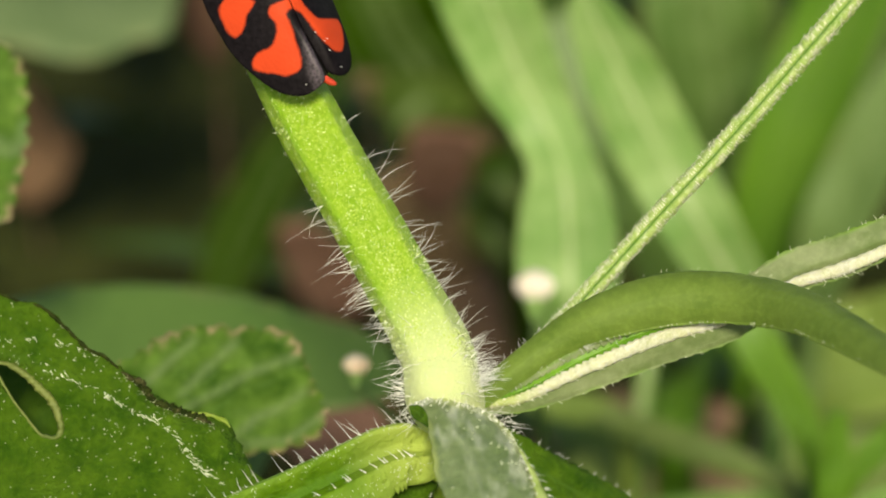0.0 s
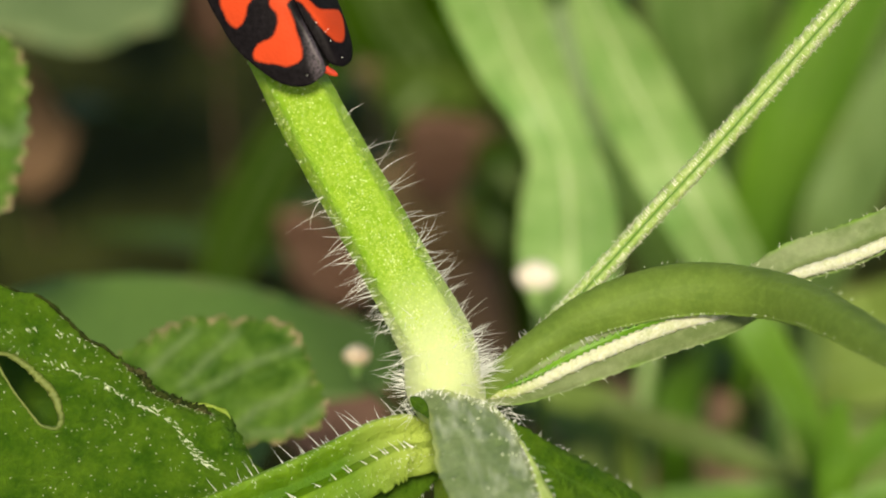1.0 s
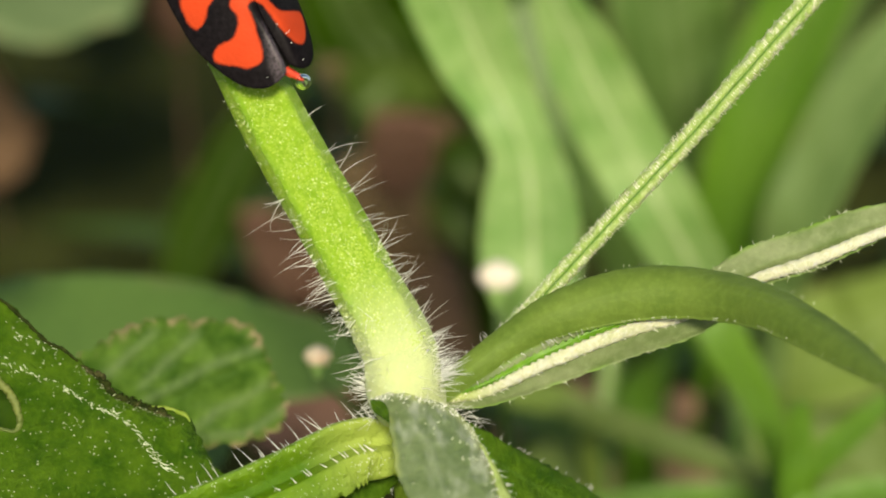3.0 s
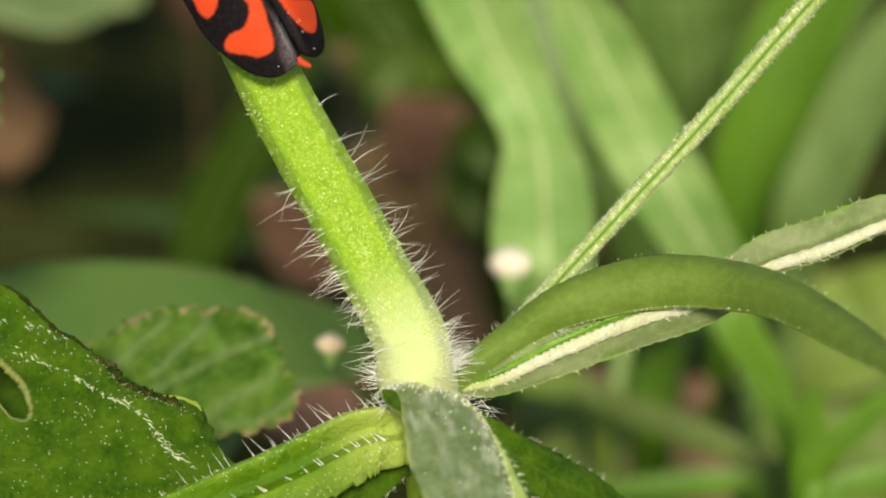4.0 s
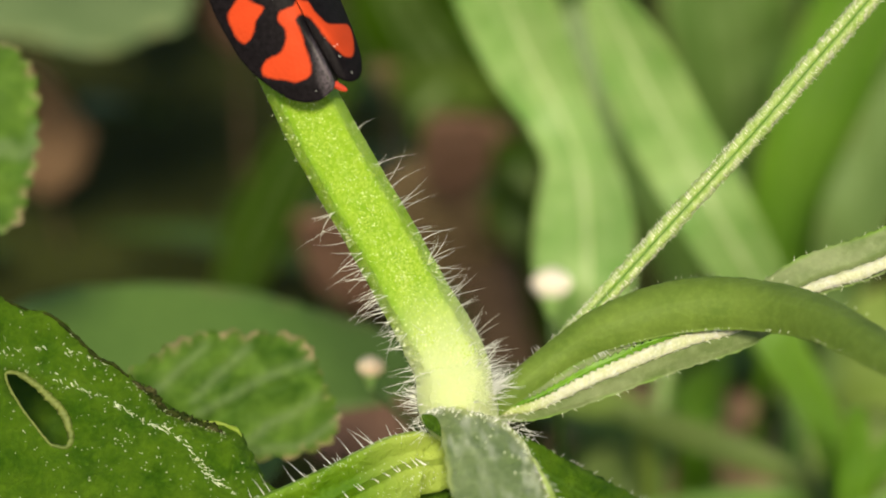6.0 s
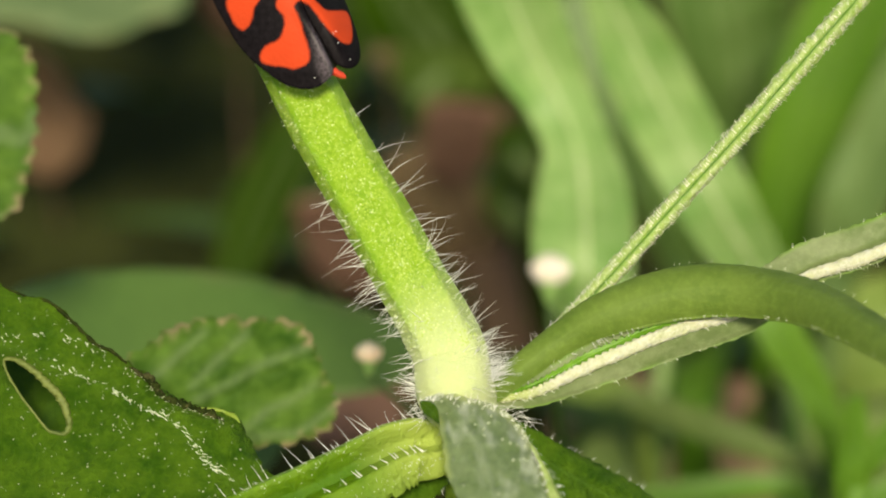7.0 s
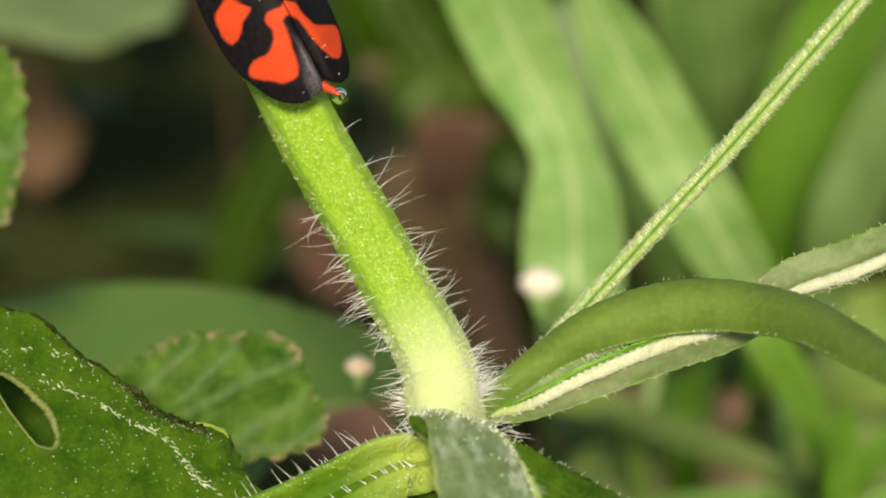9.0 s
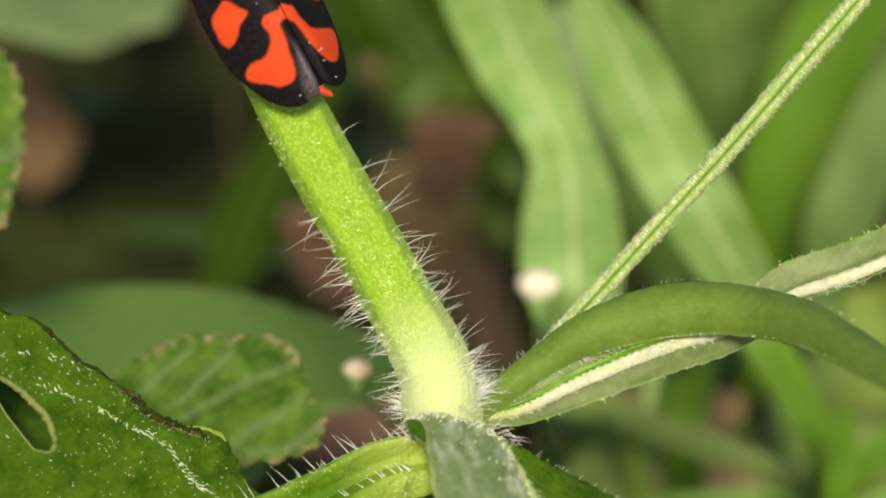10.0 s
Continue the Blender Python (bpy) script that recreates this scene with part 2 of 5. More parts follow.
def stem_material(name, dark, light, pale, node_at, reach, grain=(0.58, 0.72, 0.17), flank=(0.12, 0.26, 0.03)):
    """Green stem with fine glossy grain, paling to yellow round the node."""
    m, nt, b = nodes_of(name)
    coord = nt.nodes.new("ShaderNodeTexCoord").outputs["Object"]
    stretch = nt.nodes.new("ShaderNodeMapping")
    stretch.inputs["Scale"].default_value = (1, 1, 0.8)
    nt.links.new(coord, stretch.inputs["Vector"])
    fine = noise_node(nt, stretch.outputs[0], 7000, 5, 0.75)
    mid = noise_node(nt, stretch.outputs[0], 1800, 3)
    col = mixed(nt, ramp(nt, mid, 0.1, 0.9), dark, light)
    col = mixed(nt, times(nt, ramp(nt, fine, 0.46, 0.72), 0.62), col, grain)
    dist = nt.nodes.new("ShaderNodeVectorMath")
    dist.operation = "DISTANCE"
    nt.links.new(coord, dist.inputs[0])
    dist.inputs[1].default_value = node_at
    near = nt.nodes.new("ShaderNodeMapRange")
    near.interpolation_type = "SMOOTHSTEP"
    near.inputs["From Min"].default_value, near.inputs["From Max"].default_value = reach, reach * 0.2
    nt.links.new(dist.outputs["Value"], near.inputs["Value"])
    col = mixed(nt, times(nt, near.outputs["Result"], 0.86), col, pale)
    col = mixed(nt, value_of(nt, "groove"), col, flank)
    nt.links.new(col, b.inputs["Base Color"])
    b.inputs["Roughness"].default_value = 0.3
    b.inputs["Subsurface Weight"].default_value = 0.25
    b.inputs["Subsurface Radius"].default_value = (0.9, 1.0, 0.25)
    b.inputs["Subsurface Scale"].default_value = 0.0006
    bump = nt.nodes.new("ShaderNodeBump")
    bump.inputs["Strength"].default_value, bump.inputs["Distance"].default_value = 1.0, 0.00014
    nt.links.new(fine, bump.inputs["Height"])
    nt.links.new(bump.outputs[0], b.inputs["Normal"])
    return m


def hair_material(name, colour, glass=0.2):
    m, nt, b = nodes_of(name)
    b.inputs["Base Color"].default_value = (*colour, 1)
    b.inputs["Roughness"].default_value = 0.22
    b.inputs["Specular IOR Level"].default_value = 0.9
    tr = nt.nodes.new("ShaderNodeBsdfTranslucent")
    tr.inputs["Color"].default_value = (*colour, 1)
    mix = nt.nodes.new("ShaderNodeMixShader")
    mix.inputs[0].default_value = glass
    nt.links.new(b.outputs[0], mix.inputs[1])
    nt.links.new(tr.outputs[0], mix.inputs[2])
    nt.links.new(mix.outputs[0], nt.nodes["Material Output"].inputs["Surface"])
    return m


def rough_material(name, dark, light, scale=400, rough=0.9, bump=0.6, dist=0.0004):
    m, nt, b = nodes_of(name)
    b.inputs["Specular IOR Level"].default_value = 0.08
    coord = nt.nodes.new("ShaderNodeTexCoord").outputs["Object"]
    big, fine = noise_node(nt, coord, scale * 0.2, 3), noise_node(nt, coord, scale, 6, 0.7)
    col = mixed(nt, ramp(nt, fine, 0.3, 0.7), dark, light)
    col = mixed(nt, times(nt, ramp(nt, big, 0.35, 0.7), 0.6), col, tuple(c * 0.5 for c in dark))
    nt.links.new(col, b.inputs["Base Color"])
    b.inputs["Roughness"].default_value = rough
    bp = nt.nodes.new("ShaderNodeBump")
    bp.inputs["Strength"].default_value, bp.inputs["Distance"].default_value = bump, dist
    nt.links.new(fine, bp.inputs["Height"])
    nt.links.new(bp.outputs[0], b.inputs["Normal"])
    return m


def wing_material(name, black, orange):
    """Pitted black wing case; the attribute spot marks the orange fields."""
    m, nt, b = nodes_of(name)
    coord = nt.nodes.new("ShaderNodeTexCoord").outputs["Object"]
    fine = noise_node(nt, coord, 5200, 4, 0.6)
    spot = value_of(nt, "spot")
    wob = nt.nodes.new("ShaderNodeMath")
    wob.operation = "ADD"
    nt.links.new(spot, wob.inputs[0])
    nt.links.new(times(nt, ramp(nt, noise_node(nt, coord, 3500, 3), 0.3, 0.7), 0.05), wob.inputs[1])
    fac = ramp(nt, wob.outputs[0], -0.02, 0.07)
    hue = mixed(nt, ramp(nt, noise_node(nt, coord, 900, 2), 0.3, 0.7), orange, tuple(c * 0.85 for c in orange))
    dull = mixed(nt, ramp(nt, fine, 0.35, 0.75), black, tuple(c * 2.6 for c in black))
    # grey pitted tone paints the sheen along the left wing's inner edge
    cells = nt.nodes.new("ShaderNodeTexVoronoi")
    cells.inputs["Scale"].default_value = 9500
    nt.links.new(coord, cells.inputs["Vector"])
    sheen_tone = mixed(nt, ramp(nt, cells.outputs["Distance"], 0.2, 0.7), (0.012, 0.011, 0.013), (0.15, 0.115, 0.145))
    dull = mixed(nt, times(nt, value_of(nt, "sheen_strip"), 0.55), dull, sheen_tone)
    col = mixed(nt, fac, dull, hue)
    nt.links.new(col, b.inputs["Base Color"])
    b.inputs["Roughness"].default_value = 0.46
    nt.links.new(times(nt, ramp(nt, value_of(nt, "sheen_strip"), -0.12, 1.0), 0.36), b.inputs["Specular IOR Level"])
    pits = nt.nodes.new("ShaderNodeTexVoronoi")
    pits.inputs["Scale"].default_value = 8200
    nt.links.new(coord, pits.inputs["Vector"])
    bump = nt.nodes.new("ShaderNodeBump")
    bump.inputs["Strength"].default_value, bump.inputs["Distance"].default_value = 0.24, 0.00003
    nt.links.new(pits.outputs["Distance"], bump.inputs["Height"])
    nt.links.new(bump.outputs[0], b.inputs["Normal"])
    return m


def shell_material(name, colour, rough=0.35, grain=4000):
    m, nt, b = nodes_of(name)
    coord = nt.nodes.new("ShaderNodeTexCoord").outputs["Object"]
    f = noise_node(nt, coord, grain, 4)
    nt.links.new(mixed(nt, ramp(nt, f, 0.3, 0.7), colour, tuple(min(1, c * 1.5 + 0.004) for c in colour)), b.inputs["Base Color"])
    b.inputs["Roughness"].default_value = rough
    bump = nt.nodes.new("ShaderNodeBump")
    bump.inputs["Strength"].default_value, bump.inputs["Distance"].default_value = 0.4, 0.00004
    nt.links.new(f, bump.inputs["Height"])
    nt.links.new(bump.outputs[0], b.inputs["Normal"])
    return m


def water_material(name):
    m, nt, b = nodes_of(name)
    b.inputs["Base Color"].default_value = (1, 1, 1, 1)
    b.inputs["Roughness"].default_value, b.inputs["IOR"].default_value = 0.0, 1.333
    b.inputs["Transmission Weight"].default_value = 1.0
    return m


SOIL = rough_material("dark_soil", (0.030, 0.037, 0.009), (0.066, 0.074, 0.018), 260, 0.95, 1.0, 0.002)
LITTER = rough_material("dead_leaf_brown", (0.16, 0.088, 0.062), (0.32, 0.185, 0.14), 500, 0.8, 0.5, 0.0005)
MOULD = rough_material("dead_leaf_dark", (0.22, 0.155, 0.088), (0.36, 0.26, 0.16), 500, 0.9, 0.5, 0.0005)
PEAT = rough_material("dead_leaf_rotten", (0.085, 0.055, 0.036), (0.15, 0.10, 0.07), 500, 0.8, 0.5, 0.0005)
TAN = rough_material("dead_leaf_tan", (0.30, 0.175, 0.105), (0.48, 0.30, 0.195), 500, 0.8, 0.5, 0.0005)
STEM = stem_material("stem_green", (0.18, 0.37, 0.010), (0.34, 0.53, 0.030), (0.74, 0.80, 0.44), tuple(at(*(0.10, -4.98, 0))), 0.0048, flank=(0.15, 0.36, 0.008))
PLANT_LEAF = leaf_material("cleaver_leaf", (0.095, 0.215, 0.006), (0.19, 0.34, 0.016), (0.055, 0.165, 0.004), (0.21, 0.36, 0.055), rough=0.4, lucent=0.3, vein_amount=0.7, rim_amount=0.6, bump=1.0, shine=0.35, patch=900, relief=0.0002, pale=((0.48, 0.60, 0.12), tuple(at(*(-0.24, -6.42, 0))), 0.0037))
RIB_LEAF = leaf_material("ribbed_underside", (0.135, 0.20, 0.060), (0.28, 0.33, 0.165), (0.12, 0.22, 0.03), (0.18, 0.38, 0.02), rough=0.5, lucent=0.3, vein_amount=0.2, bump=0.7, shine=0.3, patch=700, rim_amount=0.8)
UNDER_LEAF = leaf_material("leaf_underside", (0.122, 0.202, 0.030), (0.185, 0.275, 0.050), (0.2, 0.3, 0.06), (0.25, 0.36, 0.08), rough=0.6, lucent=0.3, vein_amount=0.25, shine=0.3, bump=0.5, grain=3600, patch=700)
# vein white serves down and painted highlights; rim colour paints a bright edge
GREY_LEAF = leaf_material("downy_leaf", (0.105, 0.165, 0.050), (0.225, 0.29, 0.135), (0.58, 0.62, 0.50), (0.5, 0.58, 0.18), rough=0.36, lucent=0.2, vein_amount=0.8, bump=0.8, patch=1100, shine=0.7, rim_amount=0.9)
DEEP_LEAF = leaf_material("deep_green_leaf", (0.027, 0.088, 0.003), (0.100, 0.196, 0.012), (0.15, 0.3, 0.05), (0.02, 0.03, 0.008), rough=0.45, lucent=0.2, vein_amount=0.25, rim_amount=0.45, patch=900, shine=0.18, bump=1.0, grain=4200, relief=0.0003)
# pale yellow-green paints the light caught on the upturned margin
MARGIN = leaf_material("lit_margin", (0.30, 0.44, 0.07), (0.56, 0.66, 0.26), (0.6, 0.7, 0.3), (0.7, 0.75, 0.45), rough=0.5, lucent=0.35, patch=1600, rim_amount=0.8)
RIM = leaf_material("pale_scar", (0.085, 0.14, 0.02), (0.25, 0.28, 0.075), rough=0.6, lucent=0.3)
DRY = leaf_material("withered_edge", (0.008, 0.016, 0.002), (0.036, 0.046, 0.009), rough=0.8, lucent=0.1, shine=0.1, patch=3600)
SCORCHED = leaf_material("scorched_edge", (0.02, 0.026, 0.006), (0.085, 0.082, 0.032), rough=0.8, lucent=0.1, shine=0.1, patch=3600)
SAW = leaf_material("saw_margin", (0.09, 0.25, 0.008), (0.19, 0.39, 0.03), (0.2, 0.4, 0.04), (0.4, 0.55, 0.15), rough=0.4, lucent=0.35, patch=2600, rim_amount=0.8)
LIP = leaf_material("green_lip", (0.16, 0.30, 0.02), (0.36, 0.44, 0.07), rough=0.5, lucent=0.3, patch=1500)
TOOTHED = leaf_material("toothed_leaf", (0.028, 0.085, 0.008), (0.128, 0.230, 0.035), (0.22, 0.29, 0.15), (0.62, 0.40, 0.30), rough=0.6, lucent=0.3, vein_amount=0.36, rim_amount=0.62, grain=1300, bump=0.7, shine=0.12, rim_scale=1200, patch=420)
ROUND = leaf_material("smooth_leaf", (0.07, 0.14, 0.028), (0.10, 0.178, 0.038), rough=0.5, lucent=0.2, patch=120)
PALE = leaf_material("greyish_leaf", (0.095, 0.15, 0.055), (0.145, 0.205, 0.088), rough=0.6, lucent=0.2, patch=100)
STRAP = leaf_material("strap_leaf", (0.145, 0.305, 0.060), (0.31, 0.455, 0.165), (0.50, 0.60, 0.32), rough=0.5, lucent=0.3, patch=480, vein_amount=0.5, grain=900, bump=0.8)
STRAP_RIB = leaf_material("strap_rib", (0.38, 0.52, 0.21), (0.58, 0.67, 0.38), rough=0.5, lucent=0.3)
VIVID = leaf_material("vivid_leaf", (0.070, 0.185, 0.010), (0.130, 0.275, 0.020), rough=0.5, lucent=0.35, patch=120)
DULL = leaf_material("dull_green_leaf", (0.092, 0.165, 0.042), (0.15, 0.235, 0.073), rough=0.6, lucent=0.2, patch=120)
OLIVE = leaf_material("olive_leaf", (0.135, 0.215, 0.036), (0.205, 0.29, 0.06), rough=0.6, lucent=0.25, patch=120)
# background shade is put into this very dark green
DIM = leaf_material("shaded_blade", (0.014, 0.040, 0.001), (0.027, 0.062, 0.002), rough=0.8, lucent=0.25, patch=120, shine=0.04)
HERB = leaf_material("herb_leaf", (0.036, 0.070, 0.008), (0.070, 0.112, 0.020), rough=0.8, lucent=0.2, patch=160, shine=0.05)
MOSS = leaf_material("moss_green_leaf", (0.085, 0.14, 0.022), (0.135, 0.195, 0.04), rough=0.6, lucent=0.25, patch=120)
COVER = leaf_material("ground_cover", (0.024, 0.058, 0.008), (0.05, 0.098, 0.015), rough=0.6, lucent=0.25, patch=60)
GRAIN = hair_material("rib_grain", (0.86, 0.85, 0.70))
MIDRIB = stem_material("pale_midrib", (0.42, 0.47, 0.20), (0.90, 0.88, 0.72), (0.45, 0.56, 0.12), tuple(at(*(1.94, -5.18, 1))), 0.0020, (0.93, 0.93, 0.86))
TWIG = stem_material("pale_rib", (0.21, 0.37, 0.05), (0.48, 0.60, 0.21), (0.45, 0.56, 0.12), tuple(at(*(1.94, -5.18, 1))), 0.002, (0.86, 0.89, 0.64), (0.09, 0.25, 0.015))
HAIR = hair_material("clear_hair", (0.97, 0.97, 0.94))
GLINT_DOT = hair_material("glint_dot", (0.78, 0.87, 0.44))
PAPILLA = hair_material("papilla", (0.55, 0.70, 0.15), 0.3)
SPECK = hair_material("pale_dot", (0.46, 0.53, 0.33))
WART = hair_material("leaf_wart", (0.42, 0.47, 0.33))
DOWN = hair_material("leaf_down", (0.74, 0.80, 0.60))
BRISTLE = hair_material("bristle", (0.82, 0.87, 0.66))
PETAL = leaf_material("petal", (0.84, 0.68, 0.56), (0.88, 0.83, 0.72), (0.85, 0.6, 0.5), (0.85, 0.55, 0.5), rough=0.5, lucent=0.12, rim_amount=0.3, vein_amount=0.2)
PEACH = leaf_material("peach_petal", (0.93, 0.58, 0.40), (0.96, 0.79, 0.61), rough=0.5, lucent=0.12)
WING = wing_material("wing_case", (0.005, 0.004, 0.005), (0.58, 0.060, 0.020))
BLACK = shell_material("black_shell", (0.008, 0.008, 0.009), 0.3)
RED = shell_material("red_shell", (0.46, 0.04, 0.018), 0.5)
EYE = shell_material("dark_eye", (0.03, 0.012, 0.01), 0.12)
WATER = water_material("clear_liquid")

# ---------------------------------------------------------------- soil
def make_ground():
    mid = np.arange(-0.5, 0.5001, 0.01)
    far = np.array([0.6, 0.8, 1.2, 2, 4, 10, 30, 100, 400])
    ax = np.concatenate([-far[::-1], mid, far])
    n = len(ax)
    verts = []
    for y in ax:
        for x in ax:
            near = abs(x) < 0.5 and abs(y) < 0.5
            h = (0.004 * noise.noise(Vector((x * 25, y * 25, 0))) + 0.002 * noise.noise(Vector((x * 90, y * 90, 3)))) if near else 0
            verts.append((x, y, h - 0.001))
    faces = [(j * n + i, j * n + i + 1, (j + 1) * n + i + 1, (j + 1) * n + i) for j in range(n - 1) for i in range(n - 1)]
    ob = new("ground", mesh_of("ground", verts, faces))
    ob.data.materials.append(SOIL)
    tagged(ob, "dark damp soil with crumbs under the plants", "soil", kind="structure")


make_ground()


# ---------------------------------------------------------------- blade helpers
def plane(w0, ku, kv, cu=0.0, cv=0.0):
    """A blade that leans in depth: w grows by ku, kv per mm away from (cu, cv)."""
    return lambda u, v, h: at(u, v, w0 + ku * (u - cu) + kv * (v - cv) + h)


def petiole(owner, start, material, bend=(0, 0), radius=0.6, end=None):
    foot = end or root_below(start, *bend)
    mid = (start + foot) / 2 + Vector((bend[0] * 0.1 * MM, bend[1] * 0.1 * MM, 0))
    part("stalk", tube("stalk", [foot, mid, start], [radius * 1.2, radius, radius * 0.8], n=16, ring=8)[0], material, owner)


def line_near(u, v, pts):
    """Distance in mm from (u, v) to a broken line."""
    best = 9e9
    for (a, b), (c, d) in zip(pts, pts[1:]):
        e, f = c - a, d - b
        k = min(1, max(0, ((u - a) * e + (v - b) * f) / (e * e + f * f)))
        best = min(best, math.hypot(u - a - k * e, v - b - k * f))
    return best



# ---------------------------------------------------------------- the hairy plant with the whorl of leaves
NODE = at(*(0.02, -5.18, 0))
plant = thing("hairy_plant", root_below(NODE, 0, 12), "bright green hairy stem with a whorl of narrow leaves", "plant")


def square(a, f=0.6):
    """A four-angled section with one broad flat face and bevelled sides, round at the swollen node."""
    faces = ((90, 0.84), (22, 0.95), (156, 0.95), (270, 0.86), (335, 0.95), (205, 0.95))
    edged = min(1, max(0, (f - 0.34) / 0.12))
    return 0.93 * (1 - edged) + edged * sum(max(0.0, math.cos(a - radians(d)) / k) ** 16 for d, k in faces) ** (-1 / 16)


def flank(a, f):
    """The smooth side away from the broad face, its shade put into the colour, and the line along the near bevel; both
    fade out towards the node.
    """
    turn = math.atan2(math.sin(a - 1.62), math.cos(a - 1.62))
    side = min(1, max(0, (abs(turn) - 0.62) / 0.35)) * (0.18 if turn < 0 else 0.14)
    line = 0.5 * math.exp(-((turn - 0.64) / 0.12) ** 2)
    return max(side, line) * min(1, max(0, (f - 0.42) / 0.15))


stem_points = [root_below(NODE, 0, 12), at(0.6, -34, 15), at(1.0, -14, 6), at(0.57, -6.50, 2.2), NODE, at(-0.20, -3.75, 0), at(-1.25, -1.75, 0),
               at(-2.35, 0.25, 0), at(-4.70, 4.39, 0), at(-6.75, 8.40, 0), at(-8.75, 12.0, 0), at(-13.2, 19.4, 0), at(-14.8, 22.6, 0)]
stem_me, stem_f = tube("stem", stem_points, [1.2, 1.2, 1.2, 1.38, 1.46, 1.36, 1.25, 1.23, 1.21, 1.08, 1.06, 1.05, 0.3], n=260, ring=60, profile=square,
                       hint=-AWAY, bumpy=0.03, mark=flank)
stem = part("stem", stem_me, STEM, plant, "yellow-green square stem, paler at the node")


def stem_hairs():
    p, t, s, n, r = stem_f
    out, fuzz = [], []
    up = UP
    i0 = int(np.argmin(np.linalg.norm(p - np.array(NODE), axis=1)))
    i1 = int(np.argmin(np.linalg.norm(p - np.array(at(*(-5.68, 6.62, 0))), axis=1)))
    rise = (p - np.array(ORIGIN)) @ np.array(UP)
    r2 = random.Random(3)
    for k in range(380):
        f = r2.random() ** 1.9
        j = int(np.argmin(np.abs(rise - (rise[i0] + f * (rise[i1] - rise[i0])))))
        # most stand on the two side ridges
        a = r2.choice([0, math.pi]) + r2.gauss(0, 0.5) if r2.random() < 0.86 else r2.uniform(0, 2 * math.pi)
        if f > 0.62 and math.cos(a) < 0:
            continue
        if f < 0.22 and math.cos(a) < 0 and r2.random() < 0.6:
            continue
        if f > 0.42 and r2.random() < 0.72 or f > 0.86:
            continue
        d = s[j] * math.cos(a) + n[j] * math.sin(a)
        root = p[j] + d * r[j] * 0.98 * square(a)
        d2 = Vector(d) + Vector(t[j]) * r2.gauss(0.08, 0.26) + Vector((r2.gauss(0, .14), r2.gauss(0, .14), r2.gauss(0, .14)))
        length = r2.uniform(0.5, 1.5) * (0.75 + 0.5 * f)
        bend = Vector((r2.gauss(0, 0.15), r2.gauss(0, 0.15), r2.gauss(-0.02, 0.15)))
        out.append((root, d2, length, r2.uniform(0.009, 0.017), bend))
    # a dense tuft in the axil of the arching leaf
    for k in range(125):
        left = k % 4 == 0
        j = i0 + int(r2.uniform(-2, 9) if left else r2.triangular(1, 24, 6))
        a = math.pi + r2.gauss(0, 0.3) if left else r2.gauss(0.1, 0.5)
        d = s[j] * math.cos(a) + n[j] * math.sin(a)
        d2 = Vector(d) + Vector(t[j]) * r2.gauss(0.25, 0.2)
        out.append((p[j] + d * r[j] * 0.98 * square(a), d2, r2.uniform(0.3, 0.7) if left else r2.uniform(0.5, 1.1), r2.uniform(0.013, 0.022), Vector((r2.gauss(0, 0.15), 0, r2.gauss(0, 0.15)))))
    for k in range(22):
        left = k % 4
        f = r2.uniform(0.36, 0.62) if left else r2.uniform(0.36, 0.82)
        j = int(np.argmin(np.abs(rise - (rise[i0] + f * (rise[i1] - rise[i0])))))
        a = (math.pi if left else 0) + r2.gauss(0, 0.35)
        d = s[j] * math.cos(a) + n[j] * math.sin(a)
        root = p[j] + d * r[j] * 0.98 * square(a)
        d2 = Vector(d) + Vector(t[j]) * r2.gauss(0.1, 0.22)
        out.append((root, d2, r2.uniform(0.8, 1.5), r2.uniform(0.010, 0.017), Vector((r2.gauss(0, 0.2), r2.gauss(0, 0.15), r2.gauss(0.0, 0.15)))))
    for k in range(1500):
        i = r2.uniform(i0 - 1, min(i1 + 30, len(p) - 2))
        j = int(i)
        a = r2.uniform(0, 2 * math.pi)
        d = s[j] * math.cos(a) + n[j] * math.sin(a)
        root = p[j] + (p[j + 1] - p[j]) * (i - j) + d * r[j] * 0.98 * square(a)
        d2 = Vector(d) + Vector(t[j]) * r2.gauss(0, 0.5)
        fuzz.append((root, d2, r2.uniform(0.05, 0.17), r2.uniform(0.012, 0.02), Vector((0, 0, -0.2))))
    # a few loose hairs below the axil
    for k in range(16):
        root = at(r2.uniform(1.5, 2.5), r2.uniform(-6.3, -5.7), 0.4)
        out.append((root, way(r2.gauss(1.0, 0.3), r2.gauss(-0.1, 0.45), -0.5), r2.uniform(0.4, 0.95), r2.uniform(0.011, 0.018), Vector((r2.gauss(0, 0.2), 0, r2.gauss(0, 0.25)))))
    dots = []
    for k in range(3600):
        i = r2.uniform(i0 - 1, min(i1 + 30, len(p) - 2))
        j = int(i)
        a = 1.62 + r2.gauss(0, 0.55)
        if r2.random() > (i - i0 - 14) / 30 or abs(a - 1.62 - 0.64) < 0.16:
            continue
        d = s[j] * math.cos(a) + n[j] * math.sin(a)
        root = p[j] + (p[j + 1] - p[j]) * (i - j) + d * r[j] * 0.985 * square(a)
        dots.append((root, d, r2.uniform(0.03, 0.06), r2.uniform(0.02, 0.04), (0, 0, 0)))
    # pale raised dots stand for the glints on the stem's grain
    glints = []
    for k in range(1500):
        i = r2.uniform(i0 + 8, min(i1 + 30, len(p) - 2))
        j = int(i)
        a = 1.55 + (r2.gauss(0, 0.36) if r2.random() < 0.75 else r2.choice((1.15, -1.25)) + r2.gauss(0, 0.18))
        d = s[j] * math.cos(a) + n[j] * math.sin(a)
